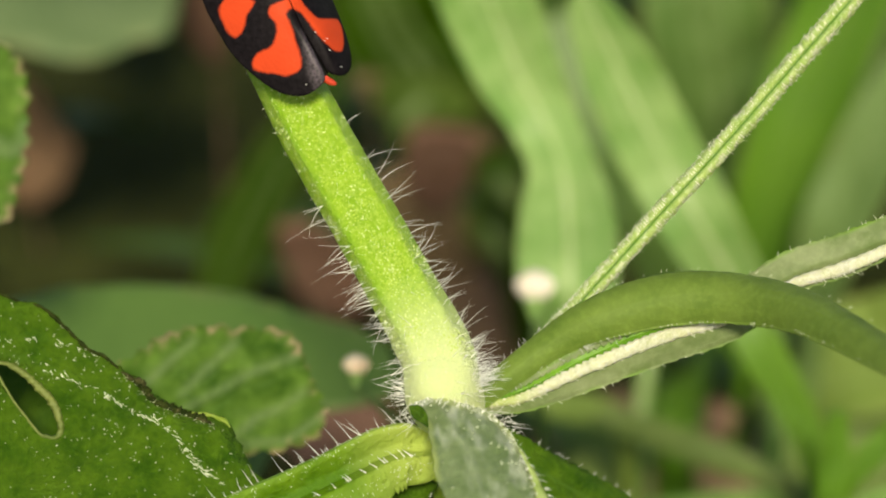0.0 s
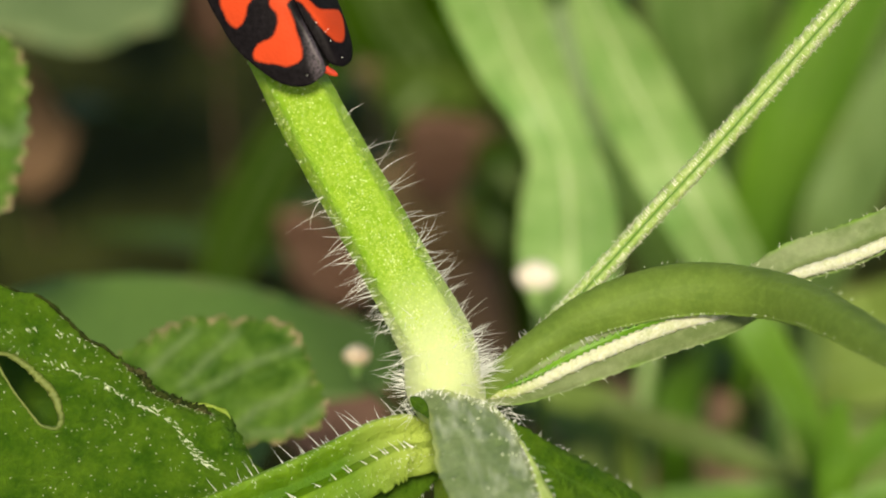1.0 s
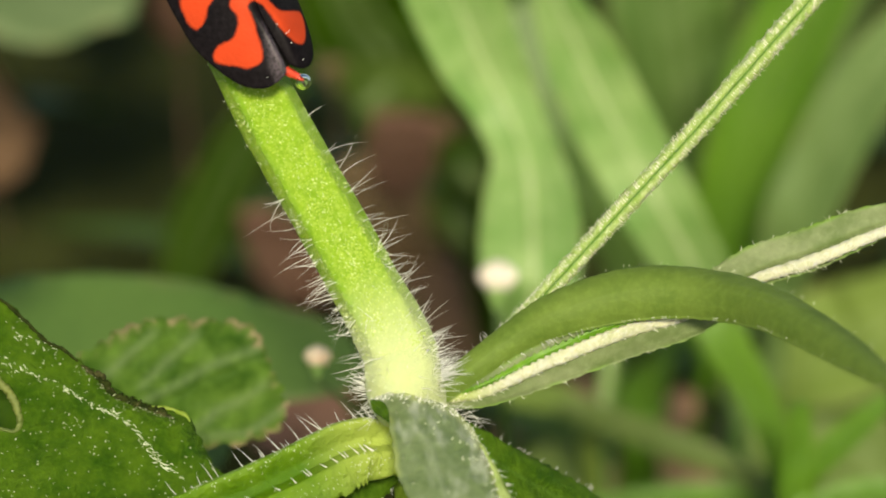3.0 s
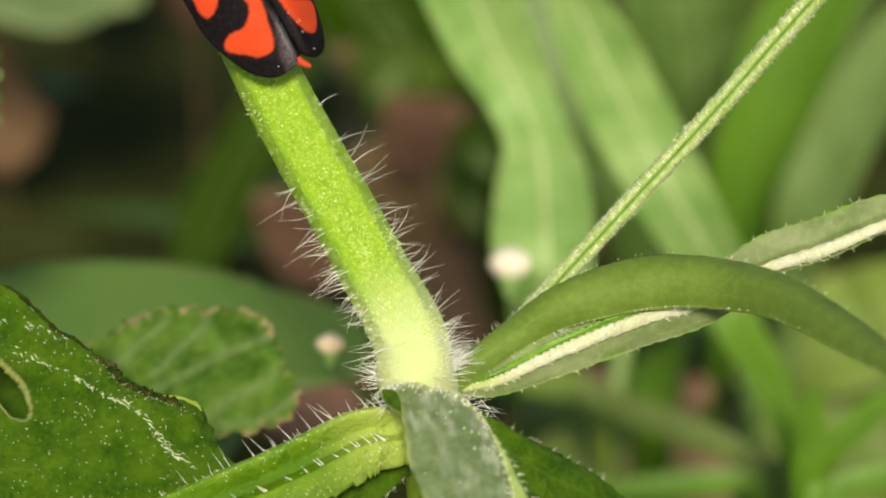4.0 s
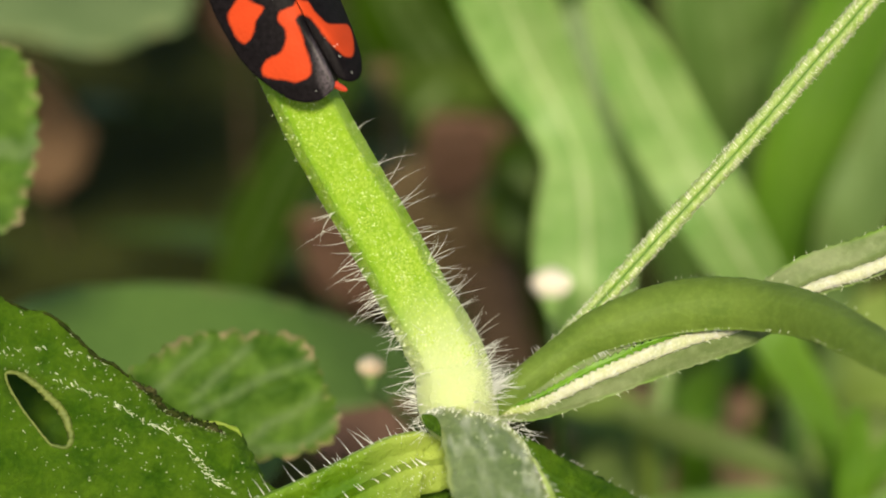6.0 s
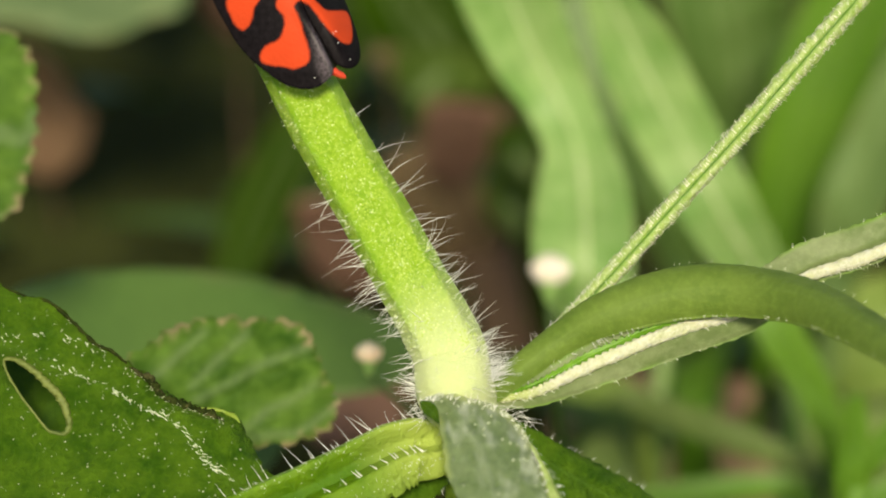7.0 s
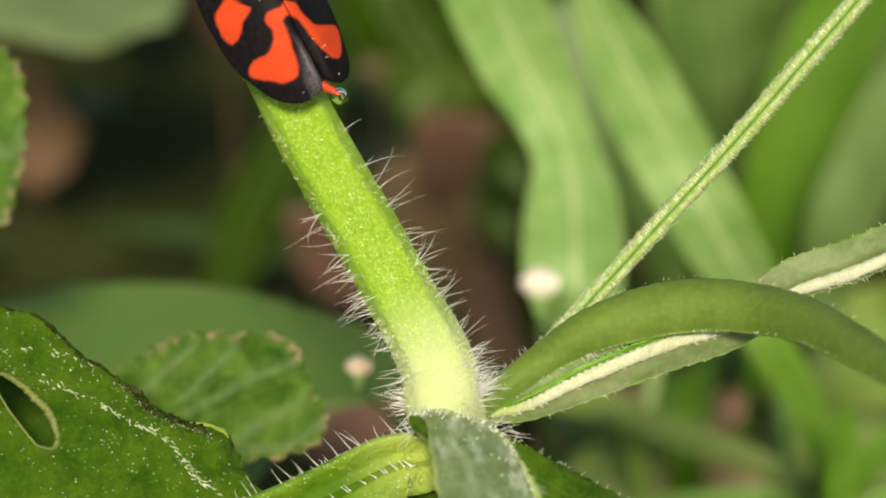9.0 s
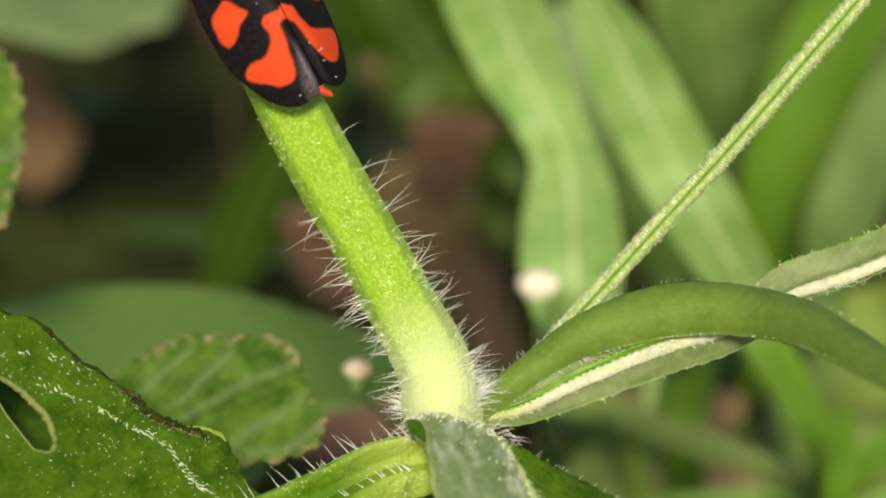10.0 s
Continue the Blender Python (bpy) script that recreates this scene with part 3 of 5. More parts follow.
        root = p[j] + (p[j + 1] - p[j]) * (i - j) + d * r[j] * 0.985 * square(a, j / (len(p) - 1))
        glints.append((root, Vector(d) + Vector(t[j]) * r2.gauss(0.3, 0.5), r2.uniform(0.02, 0.07), r2.triangular(0.012, 0.052, 0.020), (0, 0, 0)))
    part("glint_dot", hairs("glint_dot", glints, 5, 2), GLINT_DOT, stem, "pale raised grains standing for glints", "stuff")
    part("papilla", hairs("papilla", dots, 5, 2), PAPILLA, stem, "tiny glossy papillae", "stuff")
    part("hair", hairs("hair", out), HAIR, stem, "long clear hairs", "stuff")
    part("fuzz", hairs("fuzz", fuzz, 3, 2), BRISTLE, stem, "short pale bristles", "stuff")


stem_hairs()


def edge_bristles(frames, sides, count, length, parent, lean=0.3, material=None, radius=0.014, jitter=0.35, span=(0.03, 0.97), lift=0.25, name="bristle", lift_h=0.0):
    p, t, s, n, w = frames
    out = []
    for k in range(count):
        i = rng.uniform(span[0], span[1]) * (len(p) - 1)
        j = min(int(i), len(p) - 2)
        f = i - j
        side = rng.choice(sides)
        root = p[j] * (1 - f) + p[j + 1] * f + s[j] * side * (w[j] * (1 - f) + w[j + 1] * f) * MM * 0.98 + n[j] * lift_h * w[j] * MM
        d = Vector(s[j]) * side + Vector(n[j]) * rng.gauss(lift, jitter) + Vector(t[j]) * rng.gauss(lean, jitter)
        out.append((root, d, length * rng.uniform(0.5, 1.3), radius * rng.uniform(0.7, 1.2), Vector((rng.gauss(0, .15), rng.gauss(0, .15), rng.gauss(0, .15)))))
    return part(name, hairs(name, out), material or BRISTLE, parent, "", "stuff")


# leaf that arches over towards the view
arc_me, arc_f = ribbon("leaf", [at(0.85, -5.55, 0.1), at(3.45, -3.58, 0.2), at(5.30, -2.44, -0.3), at(7.78, -1.68, -0.7), at(10.12, -1.56, -1.7),
                                at(12.26, -1.94, -4.4), at(14.35, -3.21, -9.0), at(15.95, -4.82, -14.2)],
                       [0.42, 0.60, 0.82, 0.97, 0.93, 0.85, 0.66, 0.1], way(0.05, 0.26, -1), fold=0.04, curl=-0.64, thick=0.14, nu=110, nv=12, wave=0.05, teeth=0.05, tooth_n=46, vein_depth=0.02, vein_n=20)
arc = part("leaf", arc_me, UNDER_LEAF, plant, "dull green arching leaf with bristly margin")
edge_bristles(arc_f, (1, -1), 95, 0.12, arc, radius=0.014, lift_h=-0.32)
edge_bristles(arc_f, (1, -1), 26, 0.28, arc, material=HAIR, span=(0.06, 0.34), lift_h=-0.32, name="hair")

# leaf behind it, folded, seen from below with its pale rib
rib_line = [at(1.33, -5.55, 0.6), at(2.83, -5.24, 0.4), at(5.13, -4.15, 0.2), at(7.93, -3.06, 0.2), at(10.15, -2.50, 0.3), at(12.36, -1.28, 0.4), at(14.37, -0.62, 0.4), at(*(16.58, 0.30, 0.4)), at(*(19.59, 1.34, 0.4))]
blade_line = [q + UP * rise * MM for q, rise in zip(rib_line, (0, -0.08, -0.12, -0.12, 0.06, 0.38, 0.42, 0.4, 0.2))]
back_me, back_f = ribbon("leaf", blade_line, [0.3, 0.52, 0.82, 0.90, 0.86, 0.78, 0.78, 0.65, 0.15], way(0.05, -0.10, -1), fold=-0.22, curl=-0.10, thick=0.12, nu=130, nv=10, wave=0.12, teeth=0.09, tooth_n=33, vein_depth=0.02)
back = part("leaf", back_me, RIB_LEAF, plant, "folded green leaf with a broad pale rib")
rib_me, rib_f = tube("midrib", [p + way(0, 0, -0.05) * MM for p in rib_line], [0.13, 0.20, 0.27, 0.25, 0.13, 0.20, 0.23, 0.20, 0.1], n=420, ring=24, hint=-AWAY, bumpy=0.24, rate=6500, profile=lambda a, f: 1 - 0.35 * abs(math.sin(a)))
midrib = part("midrib", rib_me, MIDRIB, back, "cream-white swollen midrib")


def rib_teeth():
    """Grains all over the pale rib and small hooked teeth along its lower side."""
    p, t, s, n, r = rib_f
    r7 = random.Random(29)
    grains, hooks = [], []
    for k in range(1100):
        j = r7.randrange(10, len(p) - 40)
        a = r7.uniform(-0.4, math.pi + 0.4)
        d = s[j] * math.cos(a) + n[j] * math.sin(a)
        grains.append((p[j] + d * r[j] * 0.85 * (1 - 0.35 * abs(math.sin(a))), Vector(d) + Vector(t[j]) * 0.5, r7.uniform(0.03, 0.08), r7.uniform(0.012, 0.03), (0, 0, 0)))
    for k in range(30):
        j = r7.randrange(30, len(p) - 60)
        d = Vector(s[j]) + Vector(t[j]) * 0.9
        hooks.append((p[j] + s[j] * r[j] * 0.85, d, r7.uniform(0.10, 0.2), 0.04, (0, 0, 0)))
    part("grain", hairs("grain", grains, 5, 2), GRAIN, midrib, "tiny white grains", "stuff")
    part("hook", hairs("hook", hooks, 5, 3), BRISTLE, midrib, "small hooked teeth", "stuff")


rib_teeth()
edge_line = [q + way(0, rise, -0.12) * MM for q, rise in zip(rib_line[:6], (0.10, 0.26, 0.36, 0.34, 0.2, 0.1))]
edge_me, edge_f = ribbon("upper_margin", edge_line, [0.04, 0.10, 0.12, 0.11, 0.07, 0.02], way(0.0, 0.5, -1), thick=0.08, nu=260, nv=6, wave=0.9, teeth=1.3, tooth_n=52, seed=3, vein_depth=0.0, vein_w=0.01, vein_n=0.01)
part("upper_margin", edge_me, SAW, back, "bright green saw-toothed margin")
edge_bristles(back_f, (1, -1), 55, 0.17, back, radius=0.018, lift_h=-0.32)

# stiff narrow leaf seen on edge, with a groove
twig_line = [at(*(1.33, -5.33, 1.2)), at(*(3.57, -3.32, 1.6)), at(*(5.28, -1.50, 1.4)), at(*(7.78, 1.27, 1)), at(*(10.37, 4.12, 0.6)), at(*(12.74, 6.87, 0.2)), at(*(14.52, 8.92, 0)), at(*(17.12, 12.02, 0))]
twig_me, twig_f = tube("leaf", twig_line, [0.3, 0.32, 0.33, 0.35, 0.37, 0.37, 0.36, 0.15], n=260, ring=32, hint=-AWAY, bumpy=0.32, rate=6500, mark=lambda a, f: math.exp(-((a - math.pi / 2) / 0.17) ** 2),
                       profile=lambda a, f: 1.0 - 0.55 * math.exp(-((a - math.pi / 2) / 0.20) ** 2))
twig = part("leaf", twig_me, TWIG, plant, "stiff narrow rolled leaf with a groove")
edge_bristles((twig_f[0], twig_f[1], twig_f[2], twig_f[3], twig_f[4] * 1000), (1, -1), 340, 0.13, twig, radius=0.02, jitter=0.6, material=BRISTLE)


def twig_grains():
    p, t, s, n, r = twig_f
    r8 = random.Random(31)
    grains = []
    for k in range(6200):
        j = r8.randrange(4, len(p) - 20)
        a = math.pi / 2 + r8.choice((-1, 1)) * r8.uniform(0.36, 1.7)
        d = s[j] * math.cos(a) + n[j] * math.sin(a)
        grains.append((p[j] + d * r[j] * 0.9, Vector(d) + Vector(t[j]) * 0.4, r8.uniform(0.02, 0.08), r8.triangular(0.014, 0.046, 0.022), (0, 0, 0)))
    part("grain", hairs("grain", grains, 4, 2), GRAIN, twig, "tiny white grains", "stuff")


twig_grains()

# thick leaf that runs down beside the hole-eaten one
low_line = [at(0.35, -6.95, 0.6), at(-0.64, -7.12, 0), at(-1.33, -7.12, -0.4), at(-2.12, -7.34, -0.6), at(-2.90, -7.72, -0.8), at(-4.08, -8.30, -1.1),
            at(-5.66, -8.98, -1.5), at(-7.62, -9.75, -1.8), at(-9.79, -10.64, -2.2), at(-12.60, -12.0, -2.6)]
CHANNEL = ((-1.0, -0.62), (-0.85, -0.42), (-0.6, -0.20), (-0.36, -0.05), (-0.22, -0.03), (-0.10, -0.20), (0.12, -0.46), (0.38, -0.42), (0.58, -0.10), (0.72, 0.08), (0.84, 0.09),
           (0.94, -0.06), (1.0, -0.26))


def channel_at(x):
    return float(np.interp(x, [q[0] for q in CHANNEL], [q[1] for q in CHANNEL]))


def make_channelled():
    """A fleshy leaf with a rolled upper rim, a deep channel, a keel set with bristles and a paler toothed lower wing."""
    nu, nv = 150, 44
    p = smooth(low_line, nu)
    w = np.interp(np.linspace(0, 1, nu), np.linspace(0, 1, 10), [0.90, 1.04, 1.14, 1.20, 1.22, 1.22, 1.2, 1.15, 1.0, 0.2])
    t, s, n = frames_along(p, way(-0.12, 0.30, -1))
    hump = smooth([(channel_at(x),) for x in np.linspace(-1, 1, 26)], nv + 1)[:, 0]
    verts, faces, veins, rims = [], [], [], []
    for side in (0, 1):
        for i in range(nu):
            u = i / (nu - 1)
            for j in range(nv + 1):
                x = -1 + 2 * j / nv
                ww = w[i] * (1 + (0.12 * (((u * 17 + 0.6 * math.sin(u * 23)) % 1.0) - 0.4) if x < -0.94 else 0))
                h = hump[j] * w[i] * min(1, 0.35 + u * 5) + 0.05 * noise.noise(Vector((u * 14, x * 2.0, 4.4))) + 0.02 * noise.noise(Vector((u * 60, x * 7.0, 1.4)))
                body = 0.42 * (1 - 0.7 * abs(x) ** 3)
                verts.append(p[i] + (s[i] * x * ww + n[i] * (h - side * body)) * MM)
                veins.append(math.exp(-((x - 0.22) / 0.30) ** 2))
                rims.append(max(0, (-x - 0.30) / 0.45) if x < -0.3 else max(0, (x - 0.62) / 0.35))
    cols, m = nv + 1, nu * (nv + 1)
    for i in range(nu - 1):
        for j in range(nv):
            a = i * cols + j
            faces += [(a, a + 1, a + cols + 1, a + cols), (m + a, m + a + cols, m + a + cols + 1, m + a + 1)]
        for a in (i * cols, i * cols + nv):
            faces.append((a, a + cols, m + a + cols, m + a))
    for j in range(nv):
        for a in (j, (nu - 1) * cols + j):
            faces.append((a, a + 1, m + a + 1, m + a))
    leaf = part("leaf", mesh_of("leaf", verts, faces, {"vein": veins, "rim": np.clip(rims, 0, 1)}), PLANT_LEAF, plant, "thick bright green channelled leaf")

    def spot(f, x):
        i = f * (nu - 1)
        j = min(int(i), nu - 2)
        k = i - j
        return (p[j] * (1 - k) + p[j + 1] * k) + (s[j] * x * w[j] + n[j] * channel_at(x) * w[j]) * MM, j

    r9 = random.Random(41)
    rim, dots, keel = [], [], []
    for k in range(40):
        q, j = spot(r9.uniform(0.05, 0.9), r9.uniform(0.86, 1.0))
        long = r9.random() < 0.45
        d = Vector(s[j]) + Vector(n[j]) * r9.gauss(0.1, 0.3) - Vector(RIGHT) * r9.uniform(0.1, 0.6)
        rim.append((q, d, r9.uniform(0.55, 0.95) if long else r9.uniform(0.12, 0.3), r9.uniform(0.014, 0.022), Vector((r9.gauss(0, .12), 0, r9.gauss(0, .1)))))
    for k in range(420):
        x = r9.choice((r9.gauss(0.8, 0.1), r9.uniform(-0.95, 0.95), r9.uniform(-0.9, -0.35)))
        q, j = spot(r9.uniform(0.04, 0.9), max(-0.97, min(0.97, x)))
        dots.append((q, Vector(n[j]) + Vector(s[j]) * 0.5, r9.uniform(0.03, 0.08), r9.uniform(0.012, 0.028), (0, 0, 0)))
    for k in range(11):
        q, j = spot(0.17 + 0.052 * k + r9.uniform(-0.008, 0.008), -0.16)
        for twin in range(1 + (k % 3 == 0)):
            keel.append((q + Vector(t[j]) * 0.09 * twin * MM, way(-0.85 + r9.gauss(0, 0.15), 0.72 + r9.gauss(0, 0.1), -0.5), r9.uniform(0.30, 0.52), 0.026, (0, 0, 0)))
    part("hair", hairs("hair", rim), HAIR, leaf, "long white hairs along the rim", "stuff")
    part("down", hairs("down", dots, 4, 2), DOWN, leaf, "", "stuff")
    part("bristle", hairs("bristle", keel, 4), HAIR, leaf, "row of stiff white bristles", "stuff")


make_channelled()

# downy leaf hanging towards the view
def make_front():
    crest = [(-1.12, -5.46), (-0.44, -5.22), (0.44, -5.33), (1.22, -5.55), (1.80, -5.82), (2.28, -6.27), (2.56, -6.72), (2.93, -7.33)]
    flank_line = [(-0.92, -5.91), (-0.63, -6.00), (-0.43, -6.63), (-0.29, -7.50), (-0.03, -8.19), (0.35, -9.07), (1.10, -11.40)]
    out = crest + [(3.14, -7.85), (3.23, -8.53), (3.29, -9.07), (3.20, -11.0), (2.60, -13.0), (1.90, -13.2)] + flank_line[::-1]
    poly = scalloped(out, 260, 0, 0, 0.06, 8)
    top = (0.32, -5.24)
    rib = [(-0.18, -5.22), (0.92, -6.98), (1.62, -9.18), (2.12, -13.18)]
    place = plane(-2.2, 0.0, 1.35, top[0], top[1])

    def lift(u, v):
        d, e, g = line_near(u, v, rib), line_near(u, v, crest), line_near(u, v, flank_line)
        h = 0.75 * math.exp(-e / 0.30) + 0.40 * math.exp(-g / 0.35) + 0.04 * d * d
        h -= (0.30 * math.exp(-e / 0.9) + 0.03) * max(0.0, noise.noise(Vector((u * 3.1 + v * 0.8, v * 2.3, 6))) + 0.1)
        h += 0.12 * noise.noise(Vector((u * 1.0, v * 0.6, 2))) + 0.02 * noise.noise(Vector((u * 7, v * 5, 9)))
        return h - 0.05 * math.exp(-(d / 0.12) ** 2)

    def veins(u, v):
        e = line_near(u, v, crest)
        # whitened patches paint highlights on the bumps as well as white down
        wool_glints = max(0.0, noise.noise(Vector((u * 2.3 + v * 0.7, v * 1.5, 3.3))) + 0.55 * noise.noise(Vector((u * 5.5, v * 3.6, 1.3))) - 0.02)
        return min(1.0, max(0.2 * math.exp(-(line_near(u, v, rib) / 0.12) ** 2), 0.9 * math.exp(-(e / 0.10) ** 2), 2.0 * wool_glints * (math.exp(-e / 0.85) + 0.10)))

    leaf = part("leaf", sheet("leaf", poly, 0.06, place, lift, 0.13, (), veins, rim=0.22), GREY_LEAF, plant, "grey-green downy drooping leaf")
    fold_line = [place(u, v, 0.05) for u, v in ((2.62, -6.84), (2.96, -7.42), (3.20, -7.88), (3.48, -8.53), (3.72, -9.07), (4.2, -10.3), (4.3, -11.3))]
    me, fr = ribbon("margin", fold_line, [0.05, 0.09, 0.15, 0.28, 0.44, 0.5, 0.1], way(0.55, 0.35, -1), thick=0.1, nu=60, nv=8, curl=-0.3, teeth=0.3, tooth_n=15, wave=0.25)
    margin = part("margin", me, MARGIN, leaf, "yellow-green upturned margin with bristles")
    edge_bristles(fr, (1, -1), 46, 0.26, margin, radius=0.02, material=HAIR, span=(0.05, 0.8))
    # dark green ribbon paints the shade of the corner turned under
    corner = [place(u, v, 0.12) for u, v in ((-1.16, -5.44), (-0.92, -5.62), (-0.72, -5.80), (-0.52, -6.12))]
    part("corner", ribbon("corner", corner, [0.04, 0.23, 0.20, 0.03], way(-0.1, 0.1, -1), thick=0.05, nu=24, nv=5, wave=0.1)[0], DEEP_LEAF, leaf, "corner of the leaf turned under, its shade painted dark")
    r4 = random.Random(5)
    fringe, warts = [], []
    for k in range(120):
        f = r4.random() * (len(crest) - 1)
        i = int(f)
        u, v = (crest[i][c] + (crest[i + 1][c] - crest[i][c]) * (f - i) for c in (0, 1))
        u, v = u + r4.gauss(-0.03, 0.05), v - abs(r4.gauss(0.03, 0.08))
        fringe.append((place(u, v, lift(u, v)), way(r4.gauss(0.2, 0.4), r4.gauss(0.9, 0.3), -0.5), r4.triangular(0.05, 0.34, 0.12), r4.uniform(0.010, 0.020), Vector((0, 0, 0))))
    while len(warts) < 46:
        u, v = r4.uniform(-0.6, 3.0), r4.uniform(-9.2, -5.3)
        e = line_near(u, v, crest)
        if far_from(poly, np.array([[u, v]]))[0][0] < 0.06 or r4.random() > 1.1 * math.exp(-e / 0.5):
            continue
        warts.append((place(u, v, lift(u, v) + 0.02), way(r4.gauss(0.1, 0.3), r4.gauss(0.7, 0.3), -0.9), r4.uniform(0.06, 0.16), r4.uniform(0.035, 0.075), Vector((0, 0, 0))))
    part("hair", hairs("hair", fringe, 4, 2), HAIR, leaf, "white fringe along the crest", "stuff")
    part("wart", hairs("wart", warts, 6, 3), WART, leaf, "whitish rounded warts", "stuff")


make_front()

# dark leaves low on the far side
for pts, hw in (([(1.34, -6.28, 2), (3.18, -7.77, 2.4), (4.63, -8.71, 3), (6.53, -9.74, 4), (9.09, -11.13, 5)], [0.4, 0.8, 0.95, 0.85, 0.1]),
                ([(0.32, -7.07, 1.5), (-1.20, -8.30, 1.8), (-2.73, -9.27, 2.2), (-4.80, -10.44, 3)], [0.5, 0.95, 1.1, 0.1])):
    me, fr = ribbon("leaf", [at(*q) for q in pts], hw, way(0.1, 0.4, -1), fold=0.15, curl=-0.2, thick=0.13, nu=60, nv=8, teeth=0.14, tooth_n=16, wave=0.1)
    lf = part("leaf", me, DEEP_LEAF, plant, "dark green lower leaf with toothed margin")
    edge_bristles(fr, (1, -1), 50, 0.22, lf, material=HAIR)


# ---------------------------------------------------------------- broad leaves
def make_chewed():
    out = [(-16.37, -1.32), (-15.35, -1.80), (-14.44, -2.03), (-13.83, -2.47), (-13.31, -2.99), (-12.70, -3.53), (-12.09, -3.79), (-11.58, -4.22), (-10.78, -4.62), (-10.43, -5.17),
           (-9.66, -5.51), (-8.96, -5.77), (-8.26, -5.92), (-7.68, -6.16), (-7.36, -6.70), (-7.05, -7.28), (-6.65, -8.0), (-5.68, -9.18), (-6.28, -12.78), (-11.68, -15.78), (-19.68, -14.18), (-24.08, -8.38), (-21.4, -1.2), (-18.6, -0.45)]
    hole = [(-15.95, -4.12), (-15.55, -4.10), (-15.05, -4.36), (-14.42, -4.88), (-13.97, -5.35), (-13.66, -5.99), (-13.60, -6.48), (-13.80, -6.70), (-14.14, -6.68), (-14.50, -6.42), (-15.0, -5.75), (-15.5, -5.08), (-15.86, -4.51)]
    poly, hp = scalloped(out, 420, 0, 0, 0.12, 2), scalloped(hole, 60, 0, 0, 0.05, 5)
    veins = [[(-21.68, -3.68), (-16.4, -3.45), (-14.39, -4.11), (-13.28, -4.61), (-12.07, -5.17), (-11.06, -5.80), (-10.26, -6.04), (-9.55, -6.59), (-9.04, -7.28), (-8.54, -7.87), (-7.84, -8.26), (-6.68, -9.4)], [(-16.4, -3.30), (-14.30, -3.15), (-12.4, -3.75)], [(-14.48, -7.98), (-11.68, -7.18), (-9.48, -6.38)]]
    mid = (-11.68, -6.78)

    def lift(u, v):
        h = 0.35 * noise.noise(Vector((u * 0.35, v * 0.35, 1))) + 0.13 * noise.noise(Vector((u * 1.3, v * 1.3, 5))) + 0.05 * noise.noise(Vector((u * 3.2, v * 3.2, 8)))
        d = line_near(u, v, veins[0])
        curl = 0.45 * math.exp(-(line_near(u, v, out[8:16]) / 0.3) ** 2)
        return h + 0.12 * math.exp(-(d / 0.25) ** 2) + curl

    place = plane(0.4, -0.02, 0.22, mid[0], mid[1])
    base = root_below(place(*(-15.68, -13.18), 0), -10, 5)
    leaf = thing("chewed_leaf", base, "dark green hairy leaf with an eaten hole", "leaf")
    blade = part("blade", sheet("blade", poly, 0.13, place, lift, 0.14, [hp], lambda u, v: max(0.5 * math.exp(-(line_near(u, v, veins[0]) / 0.12) ** 2), 0.3 * math.exp(-(line_near(u, v, veins[1]) / 0.1) ** 2))), DEEP_LEAF, leaf)
    # raised pale scar round the hole
    ring = [place(u, v, lift(u, v) + 0.02) for u, v in hp[::3]]
    part("hole_rim", tube("hole_rim", ring + [ring[0]], [0.05, 0.11, 0.15, 0.15, 0.12, 0.08, 0.05, 0.045, 0.045, 0.05], n=260, ring=10, hint=-AWAY, bumpy=0.55, rate=9000)[0], RIM, leaf, "pale scarred rim of the hole")
    thin = [(-16.08, -1.50), (-15.35, -1.84), (-14.44, -2.07), (-13.83, -2.51), (-13.31, -3.03), (-12.70, -3.57), (-12.09, -3.83), (-11.58, -4.26)]
    part("withered_edge", tube("withered_edge", [place(u, v, lift(u, v)) for u, v in thin], [0.03, 0.04, 0.07, 0.06, 0.07, 0.05, 0.04], n=200, ring=8, hint=-AWAY, bumpy=1.3, rate=4200)[0], DRY, leaf, "dark withered curled margin")
    # the torn stretch: several shreds of dead margin rolled over one another
    torn = [(-11.48, -4.42), (-10.87, -4.74), (-10.43, -5.26), (-9.66, -5.66), (-8.86, -5.93), (-8.10, -6.26)]
    r12 = random.Random(77)
    for k in range(5):
        a = k * 0.8
        line = smooth(torn, 60)[int(a * 9):int(a * 9) + 30 + 3 * k]
        shred = [place(u + 0.06 * math.sin(i * 1.7 + k), v - 0.07 * (k % 3) + 0.05 * math.cos(i * 1.3 + 2 * k), lift(u, v) - 0.05 - 0.05 * (k % 2)) for i, (u, v) in enumerate(line[::3])]
        part("withered_edge", tube("withered_edge", shred, [0.02, 0.08, 0.12, 0.09, 0.11, 0.02], n=130, ring=9, hint=-AWAY, bumpy=1.2, rate=11000, seed=k)[0], DRY if k % 4 else SCORCHED, leaf, "dark withered curled margin")
    crumbs = []
    for k in range(60):
        u, v = smooth(torn, 60)[r12.randrange(60)]
        u, v = u + r12.gauss(0, 0.10), v - abs(r12.gauss(0.02, 0.16))
        crumbs.append((place(u, v, lift(u, v) - 0.12), way(r12.gauss(0.3, 0.6), r12.gauss(0.2, 0.6), -0.7), r12.uniform(0.05, 0.12), r12.uniform(0.010, 0.024), (0, 0, 0)))
    part("crumb", hairs("crumb", crumbs, 4, 2), SPECK, leaf, "pale flecks on the torn margin", "stuff")
    lip = [place(u, v, lift(u, v) - 0.02) for u, v in ((-9.06, -5.82), (-8.60, -5.88), (-8.20, -5.97), (-7.80, -6.12), (-7.58, -6.36))]
